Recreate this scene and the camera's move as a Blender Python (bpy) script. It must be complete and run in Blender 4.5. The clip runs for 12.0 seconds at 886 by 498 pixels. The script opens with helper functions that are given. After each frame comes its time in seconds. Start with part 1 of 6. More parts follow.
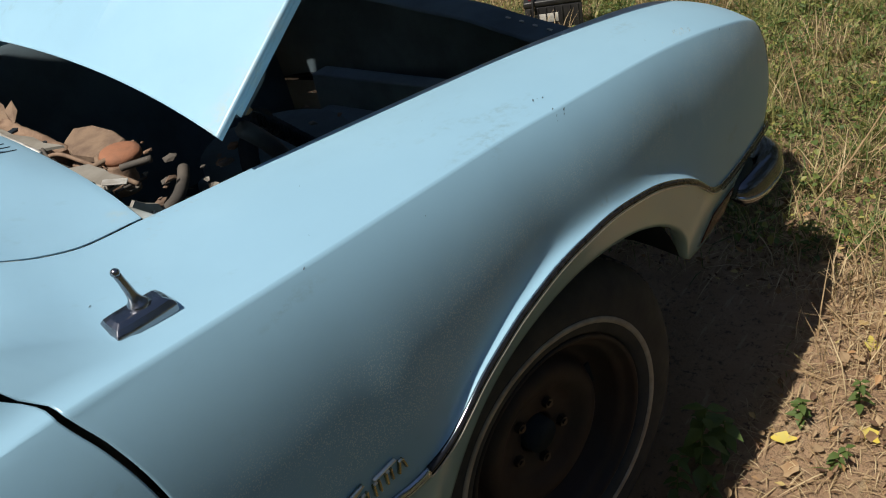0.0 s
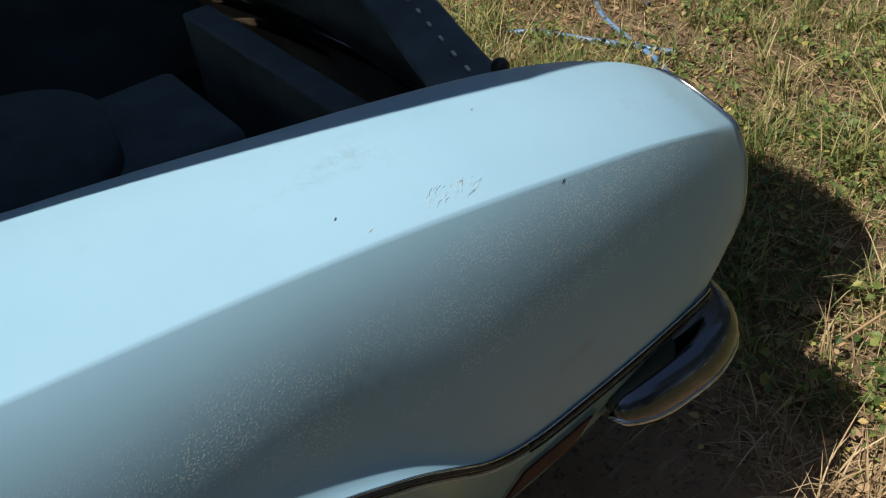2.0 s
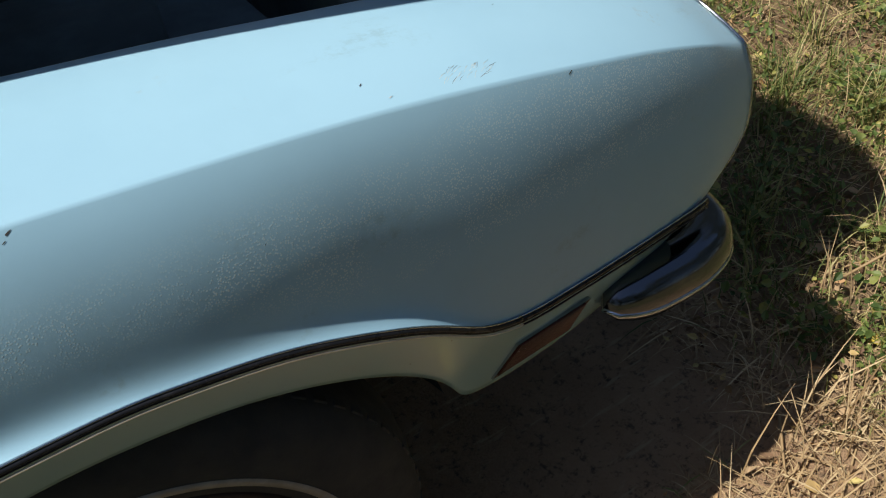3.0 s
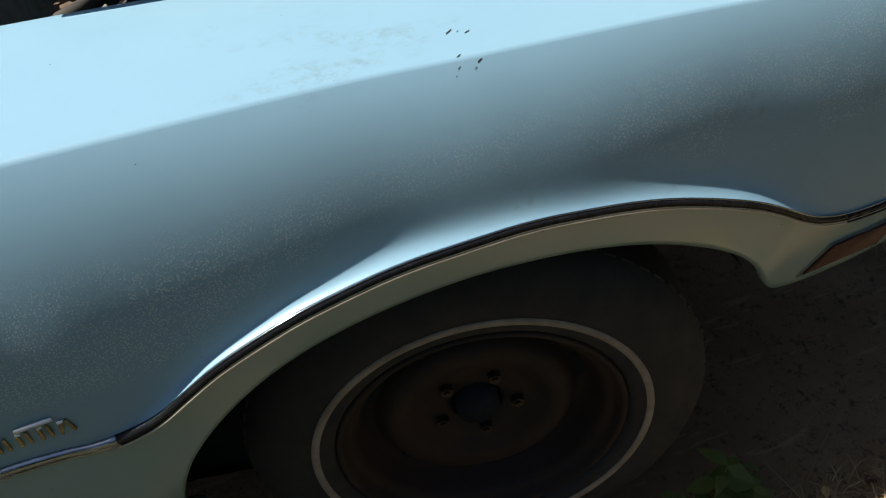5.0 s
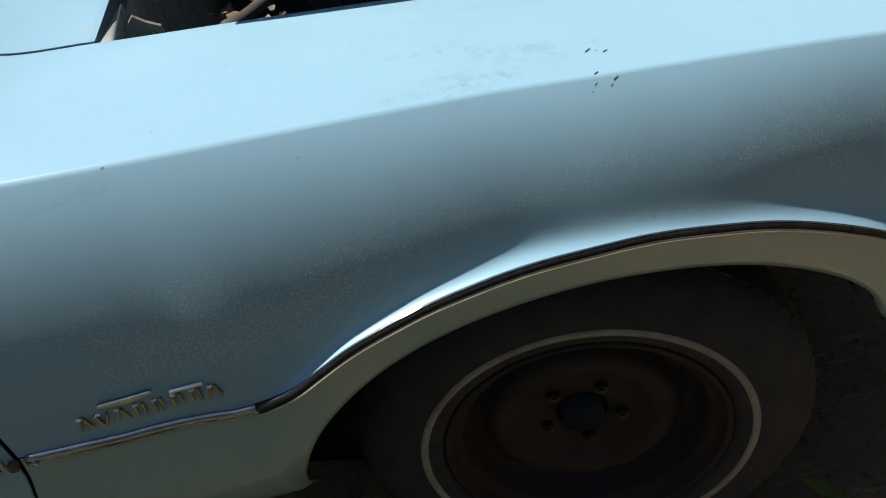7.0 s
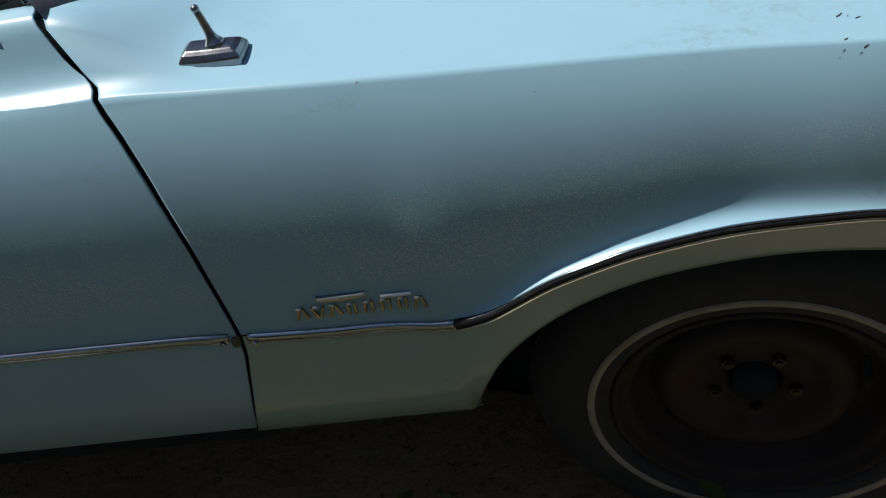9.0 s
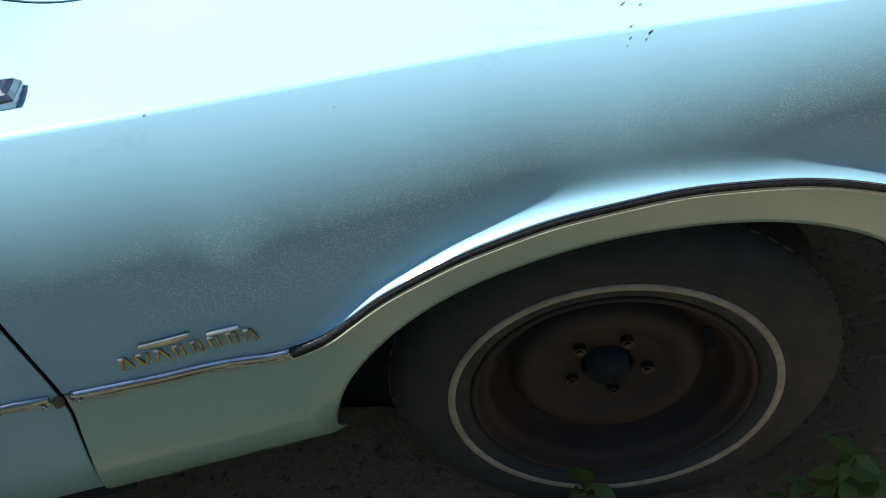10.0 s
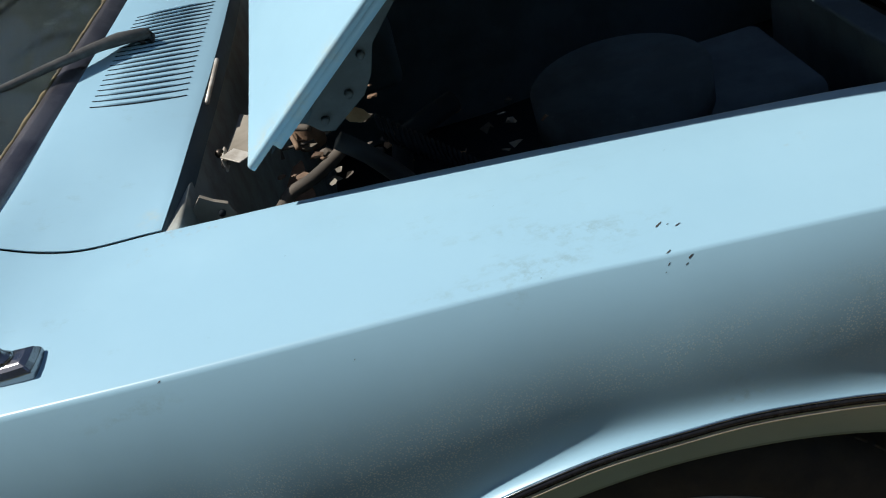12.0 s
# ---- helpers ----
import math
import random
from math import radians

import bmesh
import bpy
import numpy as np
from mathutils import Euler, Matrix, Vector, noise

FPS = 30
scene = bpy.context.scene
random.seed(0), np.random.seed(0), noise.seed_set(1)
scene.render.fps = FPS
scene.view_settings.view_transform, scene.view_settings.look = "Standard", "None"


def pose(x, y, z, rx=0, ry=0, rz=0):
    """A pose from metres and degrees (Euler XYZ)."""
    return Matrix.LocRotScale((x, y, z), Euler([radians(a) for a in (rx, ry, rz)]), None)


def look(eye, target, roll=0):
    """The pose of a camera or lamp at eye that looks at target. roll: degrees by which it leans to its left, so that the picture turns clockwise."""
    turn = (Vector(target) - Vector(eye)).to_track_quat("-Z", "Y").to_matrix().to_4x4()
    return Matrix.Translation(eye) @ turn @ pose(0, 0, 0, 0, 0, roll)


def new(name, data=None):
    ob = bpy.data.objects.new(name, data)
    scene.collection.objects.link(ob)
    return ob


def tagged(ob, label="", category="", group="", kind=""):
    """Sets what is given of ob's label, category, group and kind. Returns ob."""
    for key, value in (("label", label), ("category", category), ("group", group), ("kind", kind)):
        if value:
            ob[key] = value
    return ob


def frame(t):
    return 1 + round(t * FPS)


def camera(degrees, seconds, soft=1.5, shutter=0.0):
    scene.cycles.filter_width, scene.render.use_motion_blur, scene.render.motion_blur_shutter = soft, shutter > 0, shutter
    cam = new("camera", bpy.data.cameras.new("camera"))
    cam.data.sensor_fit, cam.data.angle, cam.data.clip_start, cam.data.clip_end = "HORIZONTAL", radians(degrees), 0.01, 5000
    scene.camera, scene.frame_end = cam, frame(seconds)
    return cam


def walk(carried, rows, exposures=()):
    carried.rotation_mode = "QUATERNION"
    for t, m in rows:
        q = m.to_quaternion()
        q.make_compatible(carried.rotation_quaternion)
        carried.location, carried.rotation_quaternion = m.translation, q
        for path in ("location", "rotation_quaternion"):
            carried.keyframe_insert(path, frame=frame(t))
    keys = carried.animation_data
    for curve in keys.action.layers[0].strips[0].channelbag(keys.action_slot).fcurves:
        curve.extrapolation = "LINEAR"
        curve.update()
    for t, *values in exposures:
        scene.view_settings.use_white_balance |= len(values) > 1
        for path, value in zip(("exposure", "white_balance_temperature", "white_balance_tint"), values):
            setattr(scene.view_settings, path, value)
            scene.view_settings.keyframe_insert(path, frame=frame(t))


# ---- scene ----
cam = camera(54.7, 12.0, 1.1)
PATH = [
    (0, (-0.819, -0.528, 1.32), (0.42, 0.654, 0.288), -11.5),
    (0.5, (-0.501, -0.483, 1.296), (0.42, 0.986, 0.299), -14.1),
    (1, (-0.311, -0.454, 1.314), (0.563, 1.041, 0.314), -12.4),
    (1.5, (-0.082, -0.398, 1.287), (0.875, 0.944, 0.155), -10.1),
    (2, (0.114, -0.405, 1.236), (0.962, 0.897, -0.024), -7.7),
    (2.5, (0.134, -0.449, 1.24), (0.879, 0.862, -0.073), -6.1),
    (2.7, (0.108, -0.471, 1.234), (0.845, 0.807, -0.116), -5.7),
    (4.3, (-0.055, -0.571, 1.263), (0.661, 0.766, -0.042), -6.5),
    (4.5, (-0.097, -0.557, 1.249), (0.527, 0.792, -0.089), -7.5),
    (5, (-0.155, -0.571, 1.261), (0.165, 0.86, -0.099), -10.4),
    (5.5, (-0.166, -0.592, 1.269), (0.052, 0.875, -0.072), -11.5),
    (6, (-0.172, -0.619, 1.28), (0.027, 0.875, -0.035), -12.1),
    (6.5, (-0.183, -0.617, 1.291), (-0.019, 0.896, -0.008), -12.3),
    (6.7, (-0.188, -0.614, 1.286), (-0.046, 0.904, -0.008), -12.2),
    (8.3, (-0.229, -0.619, 1.308), (-0.285, 0.921, 0.034), -12.7),
    (8.5, (-0.241, -0.623, 1.312), (-0.372, 0.925, 0.053), -13.3),
    (9, (-0.261, -0.647, 1.31), (-0.493, 0.837, -0.01), -13.0),
    (9.5, (-0.222, -0.647, 1.278), (-0.28, 0.775, -0.127), -12.3),
    (10, (-0.199, -0.628, 1.293), (-0.168, 0.843, -0.062), -13.1),
    (10.5, (-0.24, -0.61, 1.338), (-0.402, 0.979, 0.135), -13.5),
    (11, (-0.27, -0.626, 1.363), (-0.567, 1.026, 0.277), -13.9),
    (11.5, (-0.218, -0.598, 1.365), (-0.392, 1.07, 0.275), -15.9),
    (12, (-0.121, -0.52, 1.339), (-0.21, 1.131, 0.214), -19.3),
]
EXPOSURES = [(0.0, 0.17, 6700, 10), (1.0, 0.17, 6700, 10), (1.5, 0.27, 6700, 10), (2.5, 0.37, 6700, 10), (4.5, 0.47, 6700, 10), (5.0, 0.42, 6700, 10), (6.5, 0.44, 6700, 10), (8.5, 0.27, 6700, 10), (9.0, 0.17, 6700, 10), (9.5, 1.67, 6450, 5), (10.0, 1.37, 6150, 2), (10.5, 0.35, 6700, 10), (11.0, -0.13, 6700, 10), (11.5, -0.2, 6700, 10), (12.0, 0.27, 6700, 10)]
walk(cam, [(t, look(eye, target, roll)) for t, eye, target, roll in PATH], EXPOSURES)

# ---- world and sun ----
SUN_WAY = Vector((0.55, -0.095, -1.0)).normalized()
world = bpy.data.worlds.new("world")
scene.world = world
world.use_nodes = True
wn = world.node_tree.nodes
sky = wn.new("ShaderNodeTexSky")
sky.sky_type = "NISHITA"
sky.sun_disc = False
sky.sun_elevation = math.asin(-SUN_WAY.z)
sky.sun_rotation = math.atan2(-SUN_WAY.x, -SUN_WAY.y)
sky.air_density, sky.dust_density, sky.ozone_density = 1.0, 0.6, 1.2
wn["Background"].inputs["Strength"].default_value = 0.066
world.node_tree.links.new(sky.outputs[0], wn["Background"].inputs[0])
sun_data = bpy.data.lights.new("sun", "SUN")
sun_data.energy, sun_data.angle, sun_data.color = 5.0, radians(0.6), (1.0, 0.955, 0.88)
sun = new("sun", sun_data)
sun.matrix_world = look((0, 0, 20), Vector((0, 0, 20)) + SUN_WAY)


# ---- materials ----
def material(name, rough=0.5, metal=0.0, color=(0.5, 0.5, 0.5), spec=0.5):
    m = bpy.data.materials.new(name)
    m.use_nodes = True
    b = m.node_tree.nodes["Principled BSDF"]
    b.inputs["Base Color"].default_value = (*color, 1)
    b.inputs["Roughness"].default_value = rough
    b.inputs["Metallic"].default_value = metal
    b.inputs["Specular IOR Level"].default_value = spec
    return m, m.node_tree.nodes, m.node_tree.links, b


def noise_at(nodes, links, scale, detail=4.0, rough=0.6, stretch=(1, 1, 1), seed=0.0):
    co = nodes.new("ShaderNodeTexCoord")
    mp = nodes.new("ShaderNodeMapping")
    mp.inputs["Scale"].default_value = stretch
    mp.inputs["Location"].default_value = (seed, seed * 0.7, -seed)
    tex = nodes.new("ShaderNodeTexNoise")
    tex.inputs["Scale"].default_value, tex.inputs["Detail"].default_value = scale, detail
    tex.inputs["Roughness"].default_value = rough
    links.new(co.outputs["Object"], mp.inputs[0])
    links.new(mp.outputs[0], tex.inputs["Vector"])
    return tex.outputs["Fac"]


def ramp(nodes, links, fac, stops):
    r = nodes.new("ShaderNodeValToRGB")
    while len(r.color_ramp.elements) < len(stops):
        r.color_ramp.elements.new(0.5)
    for e, (p, c) in zip(r.color_ramp.elements, stops):
        e.position = p
        e.color = (*c, 1) if len(c) == 3 else c
    links.new(fac, r.inputs[0])
    return r.outputs[0]


def band(nodes, links, fac, lo, hi):
    r = nodes.new("ShaderNodeMapRange")
    r.interpolation_type = "SMOOTHSTEP"
    r.inputs["From Min"].default_value, r.inputs["From Max"].default_value = lo, hi
    links.new(fac, r.inputs["Value"])
    return r.outputs[0]


def times(nodes, links, a, b):
    m = nodes.new("ShaderNodeMath")
    m.operation = "MULTIPLY"
    for n, v in enumerate((a, b)):
        if isinstance(v, (int, float)):
            m.inputs[n].default_value = v
        else:
            links.new(v, m.inputs[n])
    return m.outputs[0]


def mix(nodes, links, fac, a, b):
    m = nodes.new("ShaderNodeMix")
    m.data_type = "RGBA"
    for sock, v in ((m.inputs["Factor"], fac), (m.inputs["A"], a), (m.inputs["B"], b)):
        if isinstance(v, tuple):
            sock.default_value = (*v, 1)
        elif isinstance(v, (int, float)):
            sock.default_value = v
        else:
            links.new(v, sock)
    return m.outputs["Result"]


def bump(nodes, links, b, height, strength, distance):
    n = nodes.new("ShaderNodeBump")
    n.inputs["Strength"].default_value, n.inputs["Distance"].default_value = strength, distance
    links.new(height, n.inputs["Height"])
    links.new(n.outputs[0], b.inputs["Normal"])
    return n


PAINT = (0.262, 0.452, 0.585)


# where old rust has bled into the paint: hood corner, cowl corner, windscreen corner
STAINS = (((-0.312, 0.255, 0.980), 0.045), ((-0.285, 0.252, 1.000), 0.035), ((-0.25, 0.250, 1.025), 0.030), ((-0.20, 0.248, 1.06), 0.025), ((-0.445, 0.285, 0.935), 0.022), ((-0.635, 0.215, 0.988), 0.035))


def make_paint(name, spots):
    """Faded pale blue enamel: chalky haze, grime, and dried water spots along the flank."""
    m, n, l, b = material(name, 0.42, 0.0, PAINT, 0.5)
    haze = noise_at(n, l, 3.0, 5, 0.6)
    col = mix(n, l, band(n, l, haze, 0.35, 0.7), (0.252, 0.438, 0.568), (0.282, 0.478, 0.608))
    grime = times(n, l, band(n, l, noise_at(n, l, 9.0, 8, 0.7, (0.5, 1.4, 1.0), 3.1), 0.56, 0.74), band(n, l, noise_at(n, l, 70.0, 4, 0.7, (1, 1, 1), 1.7), 0.42, 0.62))
    col = mix(n, l, times(n, l, grime, 0.4), col, (0.15, 0.20, 0.19))
    rust = times(n, l, band(n, l, noise_at(n, l, 4.2, 6, 0.65, (1, 1, 1), 8.3), 0.64, 0.73), band(n, l, noise_at(n, l, 120.0, 3, 0.6, (1, 1, 1), 5.2), 0.5, 0.66))
    col = mix(n, l, times(n, l, rust, 0.5), col, (0.28, 0.20, 0.12))
    pos = n.new("ShaderNodeTexCoord")
    ragged = noise_at(n, l, 45.0, 6, 0.7, (1, 1, 1), 7.7)
    for at, reach in STAINS:
        d = n.new("ShaderNodeVectorMath")
        d.operation = "DISTANCE"
        l.new(pos.outputs["Object"], d.inputs[0])
        d.inputs[1].default_value = at
        stain = times(n, l, band(n, l, d.outputs["Value"], reach, reach * 0.15), band(n, l, ragged, 0.40, 0.66))
        col = mix(n, l, times(n, l, stain, 0.45), col, (0.40, 0.42, 0.36))
    rough = mix(n, l, haze, (0.30, 0.30, 0.30), (0.40, 0.40, 0.40))
    if spots:
        co = n.new("ShaderNodeTexCoord")
        sep = n.new("ShaderNodeSeparateXYZ")
        l.new(co.outputs["Object"], sep.inputs[0])
        vor = n.new("ShaderNodeTexVoronoi")
        vor.inputs["Scale"].default_value = 440.0
        vor.inputs["Randomness"].default_value = 1.0
        l.new(co.outputs["Object"], vor.inputs["Vector"])
        dots = times(n, l, band(n, l, vor.outputs["Distance"], 0.46, 0.24), band(n, l, noise_at(n, l, 34.0, 4, 0.7, (1, 1, 1), 2.0), 0.33, 0.52))
        area = times(n, l, band(n, l, sep.outputs["Z"], 0.685, 0.712), band(n, l, sep.outputs["Z"], 0.850, 0.77))
        area = times(n, l, area, band(n, l, noise_at(n, l, 7.0, 4, 0.6, (1, 1, 1), 6.4), 0.28, 0.50))
        hub = n.new("ShaderNodeVectorMath")
        hub.operation = "MULTIPLY_ADD"
        l.new(co.outputs["Object"], hub.inputs[0])
        hub.inputs[1].default_value = (1.0, 0.0, 1.0)
        hub.inputs[2].default_value = (0.0, 0.0, -0.30)
        away = n.new("ShaderNodeVectorMath")
        away.operation = "LENGTH"
        l.new(hub.outputs[0], away.inputs[0])
        geo = n.new("ShaderNodeNewGeometry")
        way = n.new("ShaderNodeSeparateXYZ")
        l.new(geo.outputs["Normal"], way.inputs[0])
        area = times(n, l, area, band(n, l, way.outputs["Z"], 0.55, 0.38))
        dots = times(n, l, times(n, l, dots, area), band(n, l, away.outputs["Value"], 0.462, 0.510))
        col = mix(n, l, times(n, l, dots, 0.68), col, (0.60, 0.70, 0.68))
        h = n.new("ShaderNodeMath")
        h.operation = "ADD"
        l.new(times(n, l, dots, 0.6), h.inputs[0])
        l.new(times(n, l, noise_at(n, l, 380.0, 2, 0.5), 0.12), h.inputs[1])
        bump(n, l, b, h.outputs[0], 0.30, 0.0006)
    else:
        bump(n, l, b, noise_at(n, l, 380.0, 2, 0.5), 0.05, 0.0005)
    l.new(col, b.inputs["Base Color"])
    l.new(rough, b.inputs["Roughness"])
    return m


M_PAINT = make_paint("faded_blue_paint", False)
M_FLANK = make_paint("spotted_blue_paint", True)


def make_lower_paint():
    # Body blue shifted warmer to carry light bounced off the ground.
    m, n, l, b = material("bounce_tinted_lower_paint", 0.17, 0, PAINT, 0.5)
    bounce_mask = band(n, l, noise_at(n, l, 5.0, 6, 0.65, (1, 1, 1), 4.0), 0.3, 0.75)
    col = mix(n, l, times(n, l, bounce_mask, 0.5), (0.29, 0.43, 0.445), (0.35, 0.43, 0.38))
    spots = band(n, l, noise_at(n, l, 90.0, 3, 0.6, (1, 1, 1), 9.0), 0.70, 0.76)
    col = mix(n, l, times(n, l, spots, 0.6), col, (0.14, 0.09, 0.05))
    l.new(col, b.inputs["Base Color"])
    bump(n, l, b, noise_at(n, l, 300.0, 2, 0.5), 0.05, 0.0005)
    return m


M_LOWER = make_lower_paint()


def make_simple(name, base, other, scale, rough, metal=0.0, strength=0.2, distance=0.002, spread=(0.35, 0.65), stretch=(1, 1, 1), spec=0.5):
    m, n, l, b = material(name, rough, metal, base, spec)
    f = noise_at(n, l, scale, 6, 0.65, stretch)
    l.new(mix(n, l, band(n, l, f, *spread), base, other), b.inputs["Base Color"])
    r = noise_at(n, l, scale * 2.3, 4, 0.6, stretch, 2.2)
    l.new(mix(n, l, r, (rough * 0.75,) * 3, (min(1, rough * 1.25),) * 3), b.inputs["Roughness"])
    bump(n, l, b, noise_at(n, l, scale * 5, 4, 0.6, stretch, 1.1), strength, distance)
    return m


M_CHROME = make_simple("aged_chrome", (0.52, 0.55, 0.60), (0.38, 0.40, 0.43), 30, 0.12, 1.0, 0.04, 0.0004)
# Bumper chrome darkened so its colour carries the dark reflections.
M_BUMPER = make_simple("dark_reflection_chrome", (0.13, 0.135, 0.155), (0.24, 0.245, 0.27), 24, 0.14, 1.0, 0.06, 0.0005, (0.58, 0.82))
# Hood underside in dimmed body blue, raised to stand for lens haze.
M_LINER = make_simple("haze_lifted_liner_paint", (0.10, 0.135, 0.16), (0.08, 0.11, 0.13), 5, 0.95, 0, 0.2, 0.002, spec=0.05)
M_DARKCHROME = make_simple("dark_old_chrome", (0.28, 0.285, 0.31), (0.42, 0.42, 0.44), 30, 0.24, 1.0, 0.08, 0.0004, (0.5, 0.8))
M_PALEGOLD = make_simple("pale_gilt_edge", (0.86, 0.82, 0.72), (0.70, 0.66, 0.56), 40, 0.32, 1.0, 0.05, 0.0003)
M_HINGE = make_simple("hinge_paint", (0.10, 0.13, 0.145), (0.07, 0.085, 0.09), 14, 0.6, 0, 0.2, 0.001)
M_DARKTRIM = make_simple("dark_moulding", (0.012, 0.013, 0.017), (0.03, 0.031, 0.035), 26, 0.28, 0.0, 0.1, 0.0004, (0.5, 0.8), spec=0.22)
M_TARNISH = make_simple("tarnished_trim", (0.105, 0.106, 0.128), (0.17, 0.17, 0.19), 16, 0.36, 0.85, 0.1, 0.0005)
M_WIPER = make_simple("weathered_wiper_metal", (0.085, 0.085, 0.085), (0.05, 0.05, 0.05), 40, 0.5, 0.3, 0.2, 0.0005)
M_GOLD = make_simple("brassy_badge", (0.55, 0.46, 0.28), (0.34, 0.28, 0.17), 60, 0.22, 1.0, 0.1, 0.0003)
M_RUBBER = make_simple("tyre_rubber", (0.014, 0.018, 0.024), (0.024, 0.026, 0.029), 14, 0.8, 0, 0.4, 0.002)
M_WHITEWALL = make_simple("whitewall_rubber", (0.34, 0.31, 0.27), (0.24, 0.205, 0.17), 18, 0.7, 0, 0.15, 0.001)
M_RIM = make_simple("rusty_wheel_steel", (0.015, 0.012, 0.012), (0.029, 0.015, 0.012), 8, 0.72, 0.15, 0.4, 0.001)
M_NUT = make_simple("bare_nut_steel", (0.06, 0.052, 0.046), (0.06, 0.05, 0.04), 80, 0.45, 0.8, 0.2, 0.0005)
M_DARK = make_simple("dark_undercoat", (0.014, 0.021, 0.029), (0.020, 0.026, 0.032), 12, 0.9, 0, 0.4, 0.002, spec=0.1)
# Dim bay blue, raised to stand for lens haze over the bay.
M_BAYDARK = make_simple("haze_lifted_bay_paint", (0.10, 0.14, 0.165), (0.08, 0.105, 0.12), 7, 0.85, 0, 0.3, 0.002, spec=0.15)
M_BAY = make_simple("bay_paint", (0.030, 0.042, 0.052), (0.018, 0.02, 0.02), 6, 0.7, 0, 0.3, 0.002)
M_GREY = make_simple("firewall_grey", (0.24, 0.225, 0.195), (0.16, 0.142, 0.115), 9, 0.7, 0, 0.3, 0.002)
M_RUST = make_simple("orange_rust", (0.29, 0.125, 0.068), (0.18, 0.085, 0.05), 18, 0.9, 0, 0.6, 0.002)
M_BROWN = make_simple("rusty_brown_iron", (0.13, 0.085, 0.06), (0.22, 0.15, 0.10), 22, 0.9, 0, 0.6, 0.002)
M_BLACK = make_simple("black_plastic", (0.012, 0.012, 0.013), (0.028, 0.027, 0.026), 15, 0.45, 0, 0.2, 0.001)
M_HOSE = make_simple("old_rubber_hose", (0.10, 0.085, 0.07), (0.05, 0.045, 0.04), 20, 0.8, 0, 0.4, 0.001)
M_ZINC = make_simple("zinc_bracket", (0.62, 0.61, 0.57), (0.40, 0.37, 0.32), 40, 0.5, 0.3, 0.2, 0.001)
M_SEAL = make_simple("perished_sealant", (0.19, 0.15, 0.08), (0.08, 0.068, 0.045), 30, 0.9, 0, 0.8, 0.003)
M_GRIME = make_simple("grimy_old_sealant", (0.155, 0.125, 0.07), (0.045, 0.043, 0.035), 18, 0.6, 0, 0.6, 0.002)
M_RAIL = make_simple("dusty_rail_paint", (0.30, 0.34, 0.34), (0.22, 0.23, 0.21), 20, 0.7, 0, 0.2, 0.001)
M_TANRUST = make_simple("tan_rusted_sheet", (0.25, 0.165, 0.11), (0.14, 0.085, 0.055), 22, 0.85, 0, 0.5, 0.002)
M_CREAM = make_simple("cream_edge_glint", (0.62, 0.58, 0.46), (0.48, 0.44, 0.34), 40, 0.35, 0, 0.1, 0.0005)
M_MARKER = make_simple("red_marker_lens", (0.085, 0.026, 0.018), (0.055, 0.02, 0.016), 40, 0.25, 0, 0.1, 0.0005)
M_CHIP = make_simple("bare_primer", (0.02, 0.024, 0.028), (0.05, 0.045, 0.04), 200, 0.8, 0, 0.3, 0.0005)
M_CHIP_RUST = make_simple("rust_spot", (0.10, 0.035, 0.02), (0.05, 0.02, 0.015), 200, 0.85, 0, 0.3, 0.0005)
M_SCRATCH = make_simple("scratched_primer", (0.50, 0.46, 0.38), (0.42, 0.46, 0.46), 300, 0.8, 0, 0.3, 0.0005)
M_SEAT = make_simple("dark_cabin_cloth", (0.018, 0.021, 0.021), (0.03, 0.033, 0.03), 8, 0.9, 0, 0.3, 0.002)
M_LEAF_BROWN = make_simple("dead_leaf", (0.30, 0.18, 0.09), (0.42, 0.30, 0.17), 20, 0.8, 0, 0.3, 0.001)
M_LEAF_YELLOW = make_simple("yellow_leaf", (0.55, 0.42, 0.06), (0.45, 0.38, 0.10), 30, 0.6, 0, 0.2, 0.001)
M_BLUE_HOSE = make_simple("blue_hose", (0.09, 0.19, 0.36), (0.14, 0.20, 0.27), 14, 0.45, 0, 0.15, 0.001)
M_JUG = make_simple("milky_plastic", (0.66, 0.61, 0.50), (0.45, 0.34, 0.22), 9, 0.4, 0, 0.1, 0.001)
M_PAIL = make_simple("white_plastic", (0.66, 0.66, 0.63), (0.52, 0.51, 0.47), 9, 0.5, 0, 0.1, 0.001)
M_LABEL = make_simple("pale_label", (0.58, 0.57, 0.52), (0.42, 0.40, 0.36), 40, 0.6, 0, 0.1, 0.001)
M_RED = make_simple("red_plastic", (0.50, 0.03, 0.04), (0.38, 0.03, 0.03), 30, 0.5, 0, 0.1, 0.001)
M_BOARD = make_simple("weathered_board", (0.16, 0.12, 0.085), (0.26, 0.20, 0.15), 14, 0.85, 0, 0.5, 0.002, (0.35, 0.65), (0.3, 3, 3))


